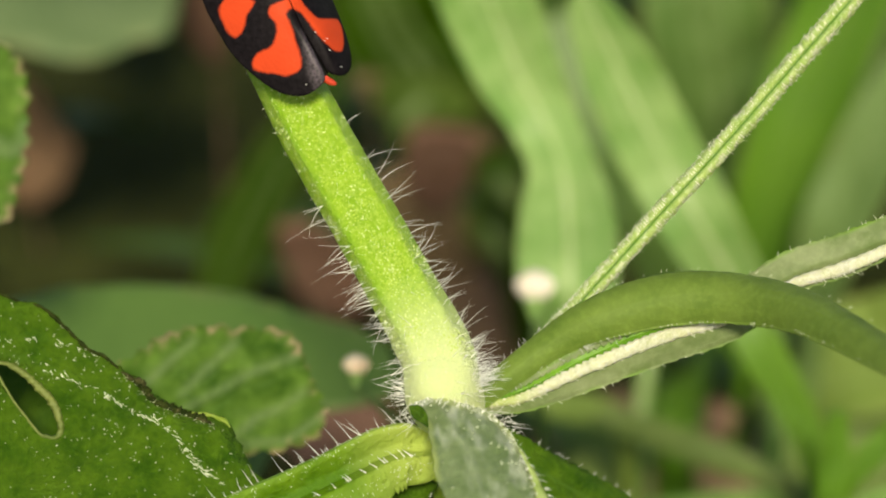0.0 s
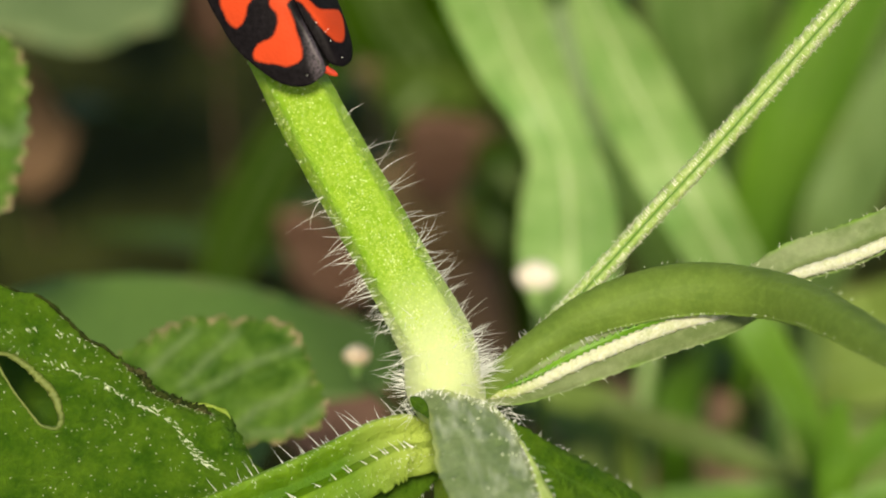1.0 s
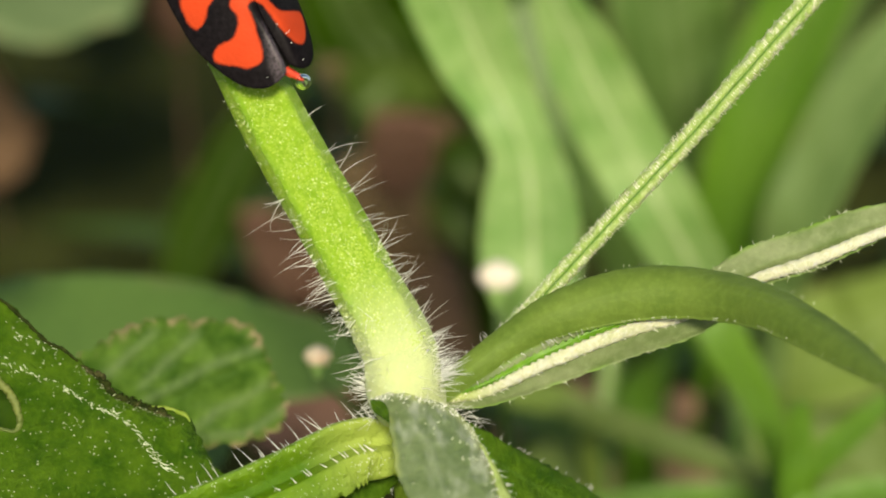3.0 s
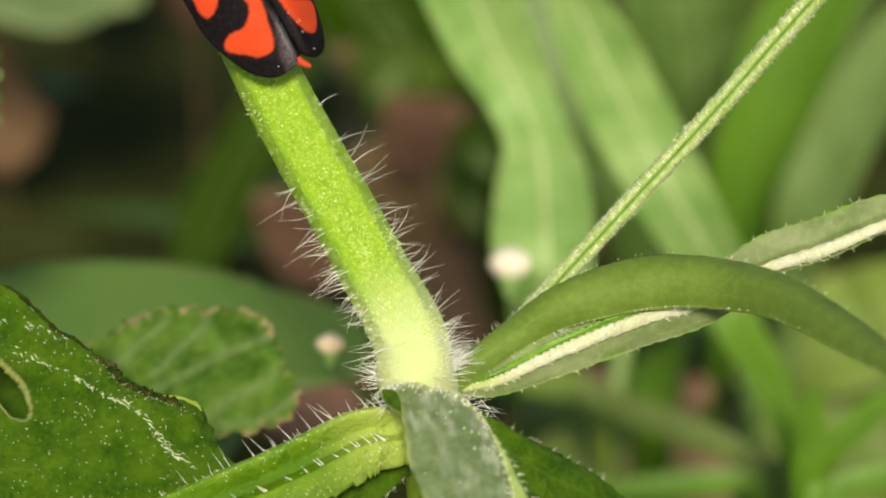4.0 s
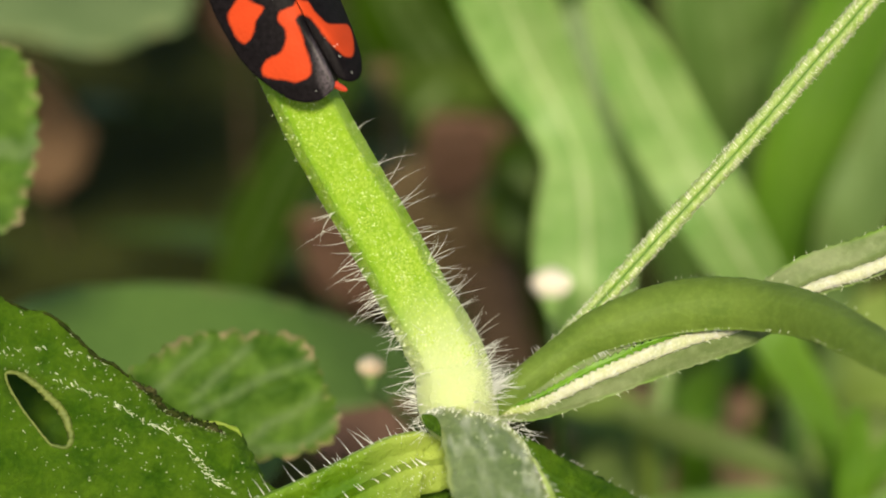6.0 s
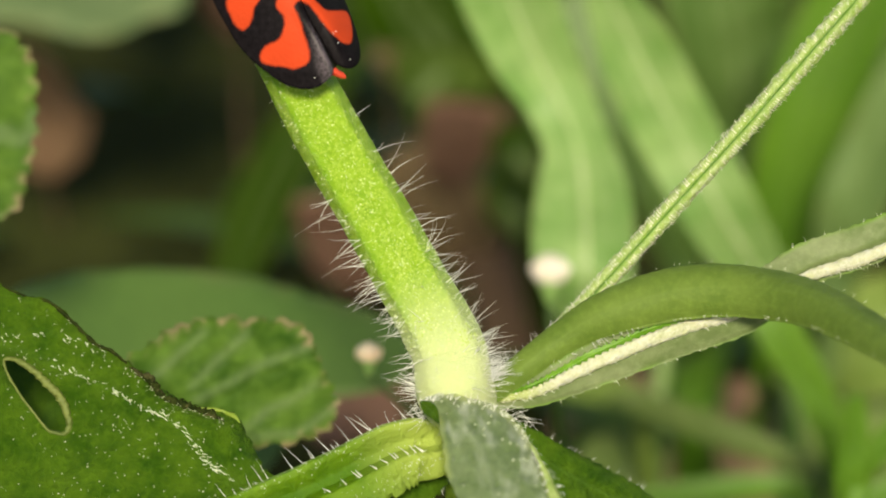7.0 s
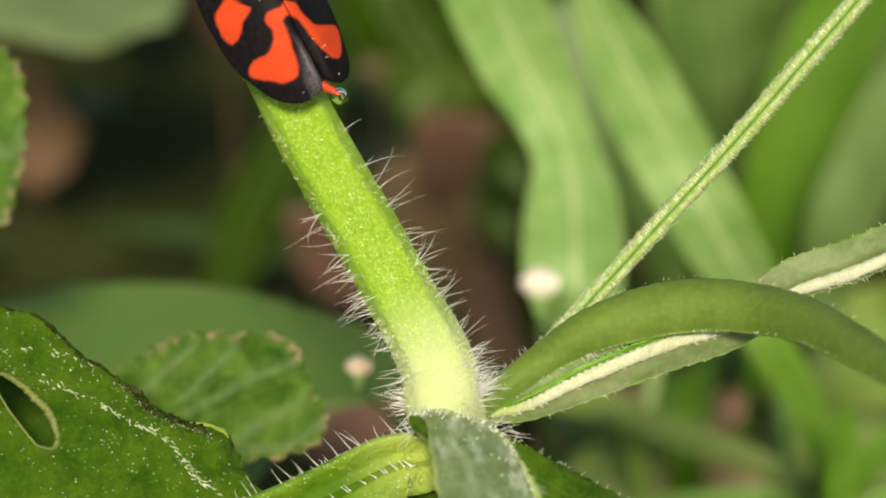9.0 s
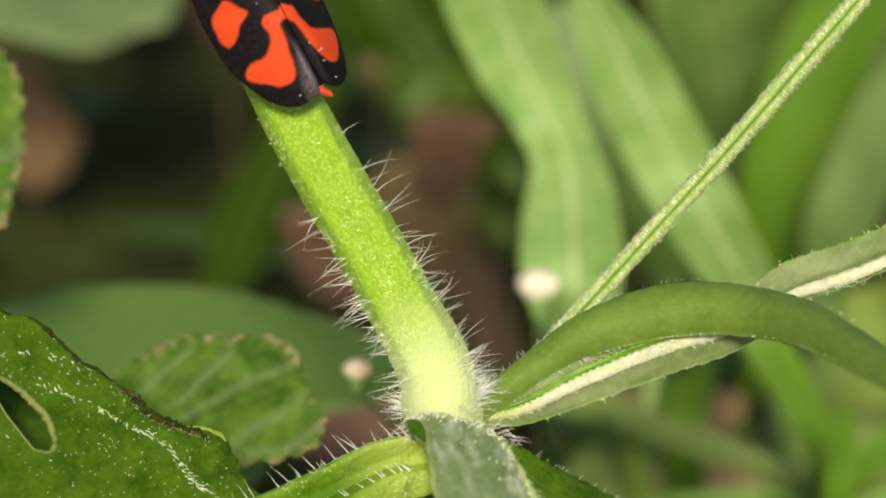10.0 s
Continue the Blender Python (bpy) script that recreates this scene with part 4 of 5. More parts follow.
    part("lip", tube("lip", lip, [0.01, 0.05, 0.075, 0.08, 0.02], n=60, ring=9, hint=-AWAY, bumpy=0.8, rate=3800)[0], LIP, leaf, "bright yellow-green curled lip")
    out_h, dots = [], []
    r3 = random.Random(11)
    for k in range(820):
        if k < 140:
            seg = veins[0][2:-1] if k < 116 else veins[1]
            f = (r3.random() if k % 3 else round(r3.random() * 12) / 12 * 0.98 + 0.02 * r3.random()) * (len(seg) - 1)
            i = int(f)
            u = seg[i][0] + (seg[i + 1][0] - seg[i][0]) * (f - i) + r3.gauss(0, 0.06)
            v = seg[i][1] + (seg[i + 1][1] - seg[i][1]) * (f - i) + r3.gauss(0, 0.06)
        else:
            u, v = r3.uniform((-16.48, 8.82)[0], (-6.68, 8.82)[0]), r3.uniform((-15.68, -9.58)[1], (-15.68, -1.58)[1])
        if far_from(poly, np.array([[u, v]]))[0][0] < 0.05 or far_from(hp, np.array([[u, v]]))[0][0] > -0.15:
            continue
        long = k < 140
        if not long and line_near(u, v, veins[0]) > 1.1 and r3.random() < 0.55:
            continue
        d = way(r3.gauss(0.75, 0.35), r3.gauss(-0.35, 0.3), -0.4) if long else way(r3.gauss(0.4, 0.4), r3.gauss(0, 0.4), -0.6)
        (out_h if long else dots).append((place(u, v, lift(u, v)), d, r3.uniform(0.10, 0.26) if long else r3.uniform(0.03, 0.09), r3.uniform(0.014, 0.025) if long else r3.triangular(0.012, 0.045, 0.018), Vector((0, 0, 0))))
    part("hair", hairs("hair", out_h, 5, 2), DOWN, blade, "short white hairs", "stuff")
    part("papilla", hairs("papilla", dots, 5, 2), SPECK, blade, "pale dots at the roots of hairs", "stuff")
    petiole(leaf, place(*(-15.68, -14.18), 0), DEEP_LEAF, (-10, 5), 0.8, base)


make_chewed()


def make_toothed(name_label, out, w0, ku, kv, centre, teeth, depth, ridge_dir, ridge_n, material, mm_ridge, seed, stalk_from, veins=()):
    poly = scalloped(out, 520, teeth, depth, 0.08, seed)
    d = math.hypot(*ridge_dir)
    rx, ry = ridge_dir[0] / d, ridge_dir[1] / d

    def pleat(u, v):
        """Height of the pleats, gentle above each vein and steep below it, and how near the next vein runs."""
        high, close = 0.0, 9e9
        for line in veins:
            side, near = 1, 9e9
            for (a, b), (c, e) in zip(line, line[1:]):
                du, dv = c - a, e - b
                k = min(1, max(0, ((u - a) * du + (v - b) * dv) / (du * du + dv * dv)))
                far = math.hypot(u - a - k * du, v - b - k * dv)
                if far < near:
                    side, near = (1 if du * (v - b) - dv * (u - a) > 0 else -1), far
            high = max(high, math.exp(-(near / (1.3 if side > 0 else 0.6)) ** 2))
            close = min(close, near)
        return high, close

    def phase(u, v):
        q = (u - centre[0]) * -ry + (v - centre[1]) * rx
        a = (u - centre[0]) * rx + (v - centre[1]) * ry
        return q * ridge_n + 0.10 * a + 0.55 * noise.noise(Vector((u * 0.16, v * 0.16, seed))) + 0.15 * noise.noise(Vector((u * 0.9, v * 0.9, seed)))

    def lift(u, v):
        amp = mm_ridge * (0.9 + 0.9 * noise.noise(Vector((u * 0.45, v * 0.45, seed + 5))))
        if veins:
            ridge, near = pleat(u, v)
            crumple = 0.20 * noise.noise(Vector((u * 0.9, v * 0.9, seed))) + 0.16 * noise.noise(Vector((u * 1.9, v * 1.9, seed))) + 0.07 * noise.noise(Vector((u * 4.0, v * 4.0, seed)))
            return -0.62 * ridge + 1.3 * crumple - 0.05 * math.exp(-(near / 0.12) ** 2)
        return amp * math.sin(2 * math.pi * phase(u, v)) + 0.3 * noise.noise(Vector((u * 0.3, v * 0.3, seed + 2))) + 0.12 * noise.noise(Vector((u * 1.0, v * 1.0, seed))) + 0.05 * noise.noise(Vector((u * 2.3, v * 2.3, seed)))

    place = plane(w0, ku, kv, *centre)
    start = place(*stalk_from, 0)
    base = root_below(start, 3, 10)
    leaf = thing("toothed_leaf", base, name_label, "leaf")
    part("blade", sheet("blade", poly, 0.2, place, lift, 0.2, (), lambda u, v: math.exp(-(pleat(u, v)[1] / 0.20) ** 2) if veins else max(0, math.sin(2 * math.pi * phase(u, v) + 1.6)) ** 16, rim=0.20), material, leaf)
    petiole(leaf, start, material, (3, 10), 0.7, base)


make_toothed("crinkled green leaf with pinkish scalloped margin", [(-12.95, -5.48), (-12.62, -4.60), (-11.76, -4.06), (-11.12, -3.57), (-10.26, -3.25), (-9.61, -3.10), (-8.52, -3.09), (-7.20, -3.17), (-6.20, -3.33), (-5.65, -3.78),
             (-5.42, -4.38), (-5.19, -5.03), (-4.87, -5.68), (-4.59, -6.32), (-4.72, -6.95), (-5.35, -7.50), (-6.40, -7.78), (-7.80, -7.95), (-8.70, -8.60), (-9.60, -9.60), (-11.32, -9.00)], 12, 0.10, 0.35, (-8.45, -6.14), 27, 0.36, (0.72, 0.69), 0.50, TOOTHED, 0.30, 3, (-9.70, -9.20),
             ([(-9.92, -6.15), (-8.59, -5.44), (-7.43, -4.78), (-5.73, -4.18)], [(-8.06, -7.26), (-7.22, -6.52), (-6.14, -6.12), (-5.39, -5.55)], [(-7.79, -7.58), (-6.12, -7.45), (-4.87, -6.62), (-4.36, -6.2)], [(-10.11, -5.57), (-9.37, -4.83), (-8.13, -3.67)], [(-11.55, -5.24), (-10.55, -4.32), (-9.72, -3.57)]))
make_toothed("green leaf with scalloped reddish margin", [(-25.46, 10.99), (-20.66, 9.39), (-17.92, 8.20), (-17.14, 7.11), (-17.00, 5.51), (-17.00, 3.91), (-17.32, 2.54), (-17.78, 1.21), (-19.29, 0.82),
             (-22.26, 0.94), (-26.15, 2.31), (-27.52, 5.97)], 17, 0.2, 0.2, (-21.35, 4.37), 22, 0.36, (0.8, 0.55), 0.26, TOOTHED, 0.22, 9, (-26.15, 3.22))


def make_plain_leaf(name, label, out, w0, ku, kv, centre, material, stalk_from, bend, wave=0.8, cell=0.5, seed=1, category="leaf", stalk=True, jag=0.1):
    poly = scalloped(out, 240, 0, 0, jag, seed)
    place = plane(w0, ku, kv, *centre)
    span = max(np.ptp(poly[:, 0]), np.ptp(poly[:, 1]))

    def lift(u, v):
        return wave * noise.noise(Vector((u * 2.5 / span, v * 2.5 / span, seed))) + 0.25 * wave * noise.noise(Vector((u * 8 / span, v * 8 / span, seed)))

    start = place(*stalk_from, 0.1)
    base = root_below(start, *bend)
    leaf = thing(name, base, label, category)
    rib = [stalk_from, centre]
    part("blade", sheet("blade", poly, cell, place, lift, 0.25, (), lambda u, v: math.exp(-(line_near(u, v, rib) / 0.35) ** 2)), material, leaf)
    if stalk:
        petiole(leaf, start, material, bend, 0.8, base)
    return leaf


make_plain_leaf("shaded_leaf", "dark green leaf under the eaten one", [(-18.88, -3.58), (-15.58, -3.68), (-13.08, -5.88), (-12.68, -8.38), (-14.88, -10.38), (-18.88, -9.18)], 10, 0.0, 0.5, (-15.28, -6.38), DEEP_LEAF, (-16.88, -9.78), (-8, 8), 0.4, 0.3, 6)
make_plain_leaf("round_leaf", "broad smooth mid-green leaf", [(-23.35, -4.25), (-21.21, -2.64), (-18.27, -1.90), (-14.27, -1.74), (-10.26, -2.06), (-6.9, -3.0), (-4.91, -3.53), (-3.0, -4.38), (-2.05, -5.87), (-2.82, -7.13), (-4.53, -7.47), (-5.84, -7.67), (-7.93, -7.98),
                (-8.60, -10.60), (-14.27, -13.06), (-20.41, -11.19)], 40, 0.0, 1.0, (-12.13, -6.39), ROUND, (-12.93, -12.26), (0, 12), 0.8, 0.5, 2)
make_plain_leaf("pale_leaf", "pale greyish-green blurred leaf", [(-37.03, 18.85), (-34.77, 13.96), (-28.00, 13.02), (-24.24, 12.16), (-21.98, 12.38), (-20.10, 13.51), (-18.21, 13.96), (-17.54, 17.35), (-18.21, 23.37),
                (-26.49, 27.89), (-35.15, 24.87)], 105, 0.1, 0.9, (-26.49, 18.85), PALE, (-34.02, 24.12), (-30, 60), 1.5, 0.9, 4)

make_plain_leaf("herb_leaf", "dull green blurred herb leaf", [(-4.68, 11.96), (-2.32, 12.35), (0.42, 11.95), (1.99, 10.57), (1.59, 9.2), (-0.76, 8.81), (-3.12, 8.62), (-4.49, 9.8)], 116, 0.0, 0.6, (-1.42, 10.41), HERB, (-3.12, 8.62), (2, 14), 0.8, 0.5, 31)
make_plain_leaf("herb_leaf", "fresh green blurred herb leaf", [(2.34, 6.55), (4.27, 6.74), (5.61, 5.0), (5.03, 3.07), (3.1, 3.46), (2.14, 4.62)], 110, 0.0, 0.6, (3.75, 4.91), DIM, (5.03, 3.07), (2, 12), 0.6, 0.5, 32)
make_plain_leaf("herb_leaf", "greyish green blurred herb leaf", [(1.98, 3.52), (4.36, 3.32), (5.54, 1.14), (4.35, -0.84), (2.37, -0.04), (1.58, 1.54)], 116, 0.0, 0.6, (3.36, 1.44), HERB, (4.35, -0.84), (2, 12), 0.6, 0.5, 33)
make_plain_leaf("herb_leaf", "olive green blurred herb leaf", [(6.82, -12.94), (8.62, -11.96), (10.9, -12.61), (11.88, -14.57), (10.58, -16.53), (7.97, -16.21)], 76, 0.0, 0.6, (9.46, -14.14), MOSS, (10.58, -16.53), (2, 12), 0.6, 0.5, 34)
make_plain_leaf("herb_leaf", "bright green blurred herb leaf", [(12.93, -9.3), (14.31, -7.92), (15.7, -8.26), (16.05, -10.69), (14.66, -12.08), (13.28, -11.38)], 88, 0.0, 0.6, (14.49, -9.94), VIVID, (14.66, -12.08), (2, 12), 0.6, 0.5, 35)

# ---------------------------------------------------------------- strap-shaped leaves behind
def strap(label, pts, halves, hint, material, fold=0.12, curl=0.1, wave=0.12, foot=None, seed=1, over=None):
    """An upright strap-shaped leaf; its lower end runs on to the soil."""
    line = [at(*q) for q in pts]
    foot = foot or (0, 10)
    base = root_below(over[-1], *foot) if over else root_below(line[-1], *foot)
    leaf = thing("strap_leaf", base, label, "leaf", "strap leaves")
    me, fr = ribbon("blade", line, halves, hint, fold=fold, curl=curl, thick=0.3, nu=70, nv=10, wave=wave, seed=seed, vein_n=0.01, vein_depth=0.04, teeth=0.05, tooth_n=34)
    part("blade", me, material, leaf)
    p, tt, ss, nn, ww = fr
    rib = [Vector(p[i] + nn[i] * 0.02 * MM) for i in range(2, len(p) - 2, 3)]
    part("midrib", tube("midrib", rib, [0.06, 0.12, 0.17, 0.20], n=50, ring=8, hint=hint)[0], STRAP_RIB if material is STRAP else material, leaf)
    if over:
        part("stalk", tube("stalk", [line[0], *over, base], [1.2, 0.9, 0.9, 1.0], n=30, ring=8)[0], material, leaf)
        return
    t = (line[-1] - line[-2]).normalized()
    part("stalk", tube("stalk", [line[-1] - t * 1.2 * MM, (line[-1] + base) / 2, base], [0.7, 0.8, 0.9], n=14, ring=8)[0], material, leaf)


strap("light green strap leaf bent over in its middle", [(0.55, 16.02, 48), (2.05, 13.09, 50), (3.62, 9.51, 52), (5.10, 6.68, 53), (6.05, 4.19, 52), (6.30, 1.45, 50), (6.32, -1.66, 48), (6.23, -4.52, 50)],
      [2.0, 2.4, 2.2, 1.78, 1.75, 2.4, 2.5, 1.4], way(-0.25, 0.25, -1), STRAP, fold=0.10, curl=0.15, over=(at(-14, 27, 52), at(-38, 24, 58), at(-46, 2, 62)))
strap("light green strap leaf with a rounded tip", [(6.95, 13.45, 50), (7.45, 12.20, 51), (9.10, 8.99, 53), (11.40, 4.71, 55), (13.80, 0.62, 56), (16.42, -3.58, 60), (18.68, -7.43, 66)],
      [0.15, 1.15, 1.95, 2.1, 1.9, 1.5, 0.7], way(-0.3, 0.25, -1), STRAP, fold=0.15, curl=0.05, seed=2)
strap("bright green slender blade", [(14.54, -2.84, 52), (15.98, -4.86, 52), (17.66, -7.49, 53), (19.07, -10.44, 54), (20.02, -14.38, 56)], [0.5, 1.1, 1.0, 0.8, 0.6], way(-0.2, 0.3, -1), VIVID, seed=18)
strap("dull green leaf between the straps", [(7.16, 14.64, 88), (10.12, 8.38, 88), (12.50, 2.49, 90), (14.17, -3.54, 94)], [1.4, 2.2, 2.1, 1.0], way(-0.2, 0.3, -1), ROUND, seed=19)
strap("vivid green strap leaf", [(27.28, 21.10, 80), (24.85, 15.91, 82), (22.48, 9.97, 85), (20.73, 4.21, 88), (19.71, -1.38, 92), (19.54, -7.25, 98)], [2.2, 2.8, 2.9, 2.6, 2.2, 1.3], way(-0.3, 0.3, -1), VIVID, seed=3)
strap("greyish green strap leaf", [(29.70, 13.00, 74), (26.73, 8.88, 76), (24.53, 4.67, 78), (22.94, 0.37, 80), (22.37, -4.06, 84)], [1.6, 2.1, 2.2, 2.0, 1.2], way(-0.3, 0.3, -1), DULL, seed=5)
strap("dark green narrow strap leaf", [(30.34, 18.82, 92), (27.64, 13.57, 93), (24.91, 7.91, 94), (22.97, 2.20, 96), (21.93, -3.64, 100)], [0.9, 1.2, 1.3, 1.2, 0.8], way(-0.3, 0.3, -1), COVER, seed=17)
strap("olive green broad leaf", [(31.20, -4.10, 86), (28.03, -6.23, 88), (24.79, -7.34, 90), (22.04, -8.91, 94)], [2.6, 3.8, 3.6, 0.8], way(-0.1, 0.4, -1), OLIVE, seed=6)
strap("slender olive leaf lying low", [(8.2, -8.9, 62), (9.6, -9.4, 62), (11.9, -10.2, 61), (15.52, -11.40, 60), (19.73, -13.20, 60)], [0.3, 0.7, 0.85, 0.8, 0.4], way(0, 0.5, -1), MOSS, seed=7)
strap("pale yellowish narrow blade", [(11.76, -4.73, 70), (11.44, -6.95, 70), (11.18, -9.23, 71), (11.12, -11.52, 72)], [0.2, 0.42, 0.45, 0.4], way(0.1, 0.3, -1), STRAP, seed=13)
strap("soft green blade behind", [(16.25, -4.93, 78), (15.09, -7.25, 78), (14.01, -9.61, 79), (13.24, -12.00, 80)], [0.3, 0.9, 0.9, 0.5], way(0.1, 0.3, -1), VIVID, seed=14)
strap("soft green blade behind", [(3.61, -7.74, 66), (6.09, -8.55, 66), (8.63, -9.03, 67), (11.19, -10.02, 68)], [0.3, 0.9, 0.9, 0.5], way(0.1, 0.5, -1), OLIVE, seed=15)
strap("soft green blade lying low", [(8.90, -14.26, 60), (11.91, -13.96, 60), (15.52, -13.65, 60), (19.43, -13.50, 60)], [0.3, 0.7, 0.75, 0.4], way(0.1, 0.5, -1), VIVID, seed=16)
strap("bright green slanting shoot", [(24.54, -11.89, 44), (22.35, -12.16, 44), (20.43, -12.57, 44), (19.06, -13.39, 44)], [0.4, 0.7, 0.6, 0.4], way(0, 0.5, -1), VIVID, seed=20)
strap("soft olive leaf under the straps", [(20.06, -8.83, 92), (22.55, -10.60, 92), (25.50, -12.79, 93), (29.20, -14.99, 94), (32.21, -16.50, 95)], [0.8, 3.4, 4.4, 4.0, 1.0], way(-0.1, 0.5, -1), MOSS, seed=22)
strap("bright green upright shoot", [(18.60, -7.72, 40), (18.66, -9.65, 41), (18.56, -11.88, 42), (18.65, -14.21, 44)], [0.5, 0.75, 0.8, 0.6], way(0.2, 0.2, -1), VIVID, seed=8)
strap("bright green slanting shoot", [(22.87, -7.45, 40), (20.86, -9.38, 41), (19.37, -11.06, 42), (18.67, -13.04, 43)], [0.4, 0.7, 0.6, 0.5], way(0, 0.5, -1), VIVID, seed=9)
# these two blades get their shade from the dark colour of DIM
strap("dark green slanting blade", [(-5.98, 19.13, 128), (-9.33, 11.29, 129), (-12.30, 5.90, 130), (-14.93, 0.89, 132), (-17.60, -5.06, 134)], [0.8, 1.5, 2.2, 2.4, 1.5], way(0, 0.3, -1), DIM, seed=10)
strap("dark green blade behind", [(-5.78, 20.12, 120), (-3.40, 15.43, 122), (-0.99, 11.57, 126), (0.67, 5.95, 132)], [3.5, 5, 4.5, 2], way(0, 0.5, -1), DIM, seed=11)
strap("dark green blade behind", [(18.31, 24.13, 120), (18.87, 17.05, 122), (20.00, 11.57, 126), (20.91, 4.68, 132)], [3.5, 5, 4.5, 2], way(0, 0.5, -1), ROUND, seed=12)


# ---------------------------------------------------------------- dead leaves on the soil
def dead_leaf(label, out, w0, centre, material, seed, kv=-1.6):
    poly = scalloped(out, 120, 0, 0, 0.5, seed)
    place = plane(w0, 0.1, kv, *centre)
    low = min((place(u, v, 0) for u, v in poly), key=lambda q: q.z)
    leaf = thing("dead_leaf", (low.x, low.y, 0), label, "dead leaf", "dead leaves")

    def lift(u, v):
        return 1.5 * noise.noise(Vector((u * 0.15, v * 0.15, seed)))

    part("blade", sheet("blade", poly, 0.7, place, lift, 0.3), material, leaf)
    a, b = poly[np.argmin(poly[:, 1])], poly[np.argmax(poly[:, 1])]
    rib = [a + (b - a) * f for f in (0.03, 0.3, 0.6, 0.92)]
    part("midrib", tube("midrib", [place(u, v, lift(u, v) - 0.15) for u, v in rib], [0.4, 0.35, 0.25, 0.12], n=20, ring=8, hint=-AWAY)[0], material, leaf)
    petiole(leaf, place(*rib[0], lift(*rib[0])), material, (0, 6), 0.09)


dead_leaf("reddish brown dead leaf leaning on the soil", [(-1.9, 8.11), (0.42, 8.49), (2.73, 7.71), (3.11, 6.16), (1.56, 3.85), (-0.76, 2.7), (-2.68, 4.25), (-2.87, 6.57)], 112, (-0.05, 5.98), LITTER, 1)
dead_leaf("dark mouldy dead leaf lying on the soil", [(-5.29, 4.82), (-2.44, 5.22), (1.61, 2.77), (3.22, -0.89), (1.18, -4.95), (-2.47, -3.31), (-5.3, 1.57)], 124, (-1.36, 0.75), MOULD, 6)
dead_leaf("reddish brown dead leaf under the herbs", [(-9.81, -10.39), (-6.88, -10.03), (-3.95, -10.05), (-3.6, -12.98), (-6.17, -14.07), (-9.83, -13.69)], 100, (-6.71, -11.87), LITTER, 10, 0.6)
dead_leaf("dark brown rotting leaf lying on the soil", [(0.79, -0.1), (3.27, -0.52), (5.12, -3.0), (5.73, -6.72), (4.9, -10.02), (2.42, -10.84), (0.77, -6.7), (0.17, -2.98)], 128, (2.9, -5.11), PEAT, 12, 0.6)
dead_leaf("small olive dead leaf among the herbs", [(-6.11, 12.06), (-4.72, 12.33), (-4.01, 11.46), (-4.53, 10.35), (-5.72, 10.67)], 118, (-5.02, 11.37), MOULD, 9)
dead_leaf("reddish brown dead leaf leaning on the soil", [(-19.67, 20.74), (-16.88, 20.35), (-15.49, 16.76), (-15.49, 14.37), (-16.80, 13.58), (-18.55, 15.57)], 122, (-16.48, 15.17), LITTER, 2)
dead_leaf("tan dead leaf lying on the soil", [(-33.24, 12.66), (-31.07, 12.66), (-29.24, 9.62), (-28.54, 7.22), (-29.98, 4.83), (-33.24, 3.52), (-35.85, 7.44)], 142, (-31.94, 6.57), TAN, 3)
dead_leaf("brown dead leaf lying on the soil", [(-11.02, 1.59), (-8.30, 1.59), (-5.59, -1.51), (-5.59, -4.62), (-8.69, -4.62), (-10.83, -1.90)], 116, (-8.30, -1.51), LITTER, 4)
dead_leaf("pinkish tan dead leaf lying on the soil", [(14.94, -11.8), (15.36, -10.49), (16.63, -9.58), (18.04, -9.50), (18.54, -10.49), (17.59, -11.69), (16.07, -12.19)], 92, (16.7, -10.8), TAN, 5, 0.5)
dead_leaf("olive brown dead leaf lying on the soil", [(6.59, -11.20), (11.84, -9.70), (17.83, -10.83), (23.83, -13.45), (24.58, -18.32), (15.59, -20.19), (7.34, -18.69)], 106, (15.59, -15.32), MOULD, 8, 0.6)
dead_leaf("pale tan dead leaf lying low", [(8.56, -13.67), (10.57, -12.50), (12.91, -13.67), (12.24, -16.35), (9.23, -16.35)], 84, (10.57, -14.01), TAN, 7, 0.6)


# ---------------------------------------------------------------- small flowers
def flower_bud(label, centre, size, material, foot):
    c = at(*centre)
    base = root_below(c, *foot)
    ob = thing("flower_bud", base, label, "flower", "flower buds")
    head = c
    for k in range(5):
        a = 2 * math.pi * k / 5 + 0.3
        side = RIGHT * math.cos(a) + AWAY * math.sin(a)
        pts = [head - UP * size * 0.5 * MM + side * size * 0.1 * MM, head + side * size * 0.5 * MM - UP * size * 0.1 * MM, head + side * size * 0.5 * MM + UP * size * 0.3 * MM, head + UP * size * 0.55 * MM + side * size * 0.12 * MM]
        me, fr = ribbon("petal", pts, [size * 0.15, size * 0.42, size * 0.42, size * 0.12], tuple(side), thick=0.12, nu=14, nv=4, curl=-0.3)
        part("petal", me, material, ob)
    cup = [head - UP * size * 0.95 * MM, head - UP * size * 0.6 * MM, head - UP * size * 0.3 * MM]
    part("calyx", tube("calyx", cup, [size * 0.10, size * 0.24, size * 0.36], n=12, ring=12)[0], STRAP, ob)
    part("stalk", tube("stalk", [base, (base + cup[0]) / 2 + RIGHT * 1.0 * MM, cup[0]], [size * 0.22, size * 0.17, size * 0.12], n=16, ring=8)[0], COVER, ob)


flower_bud("small cream-white flower bud with pinkish petals", (4.33, -1.87, 40), 1.6, PETAL, (1, 6))
flower_bud("small peach-coloured flower bud", (-3.70, -5.0, 24), 0.95, PEACH, (45, 10))


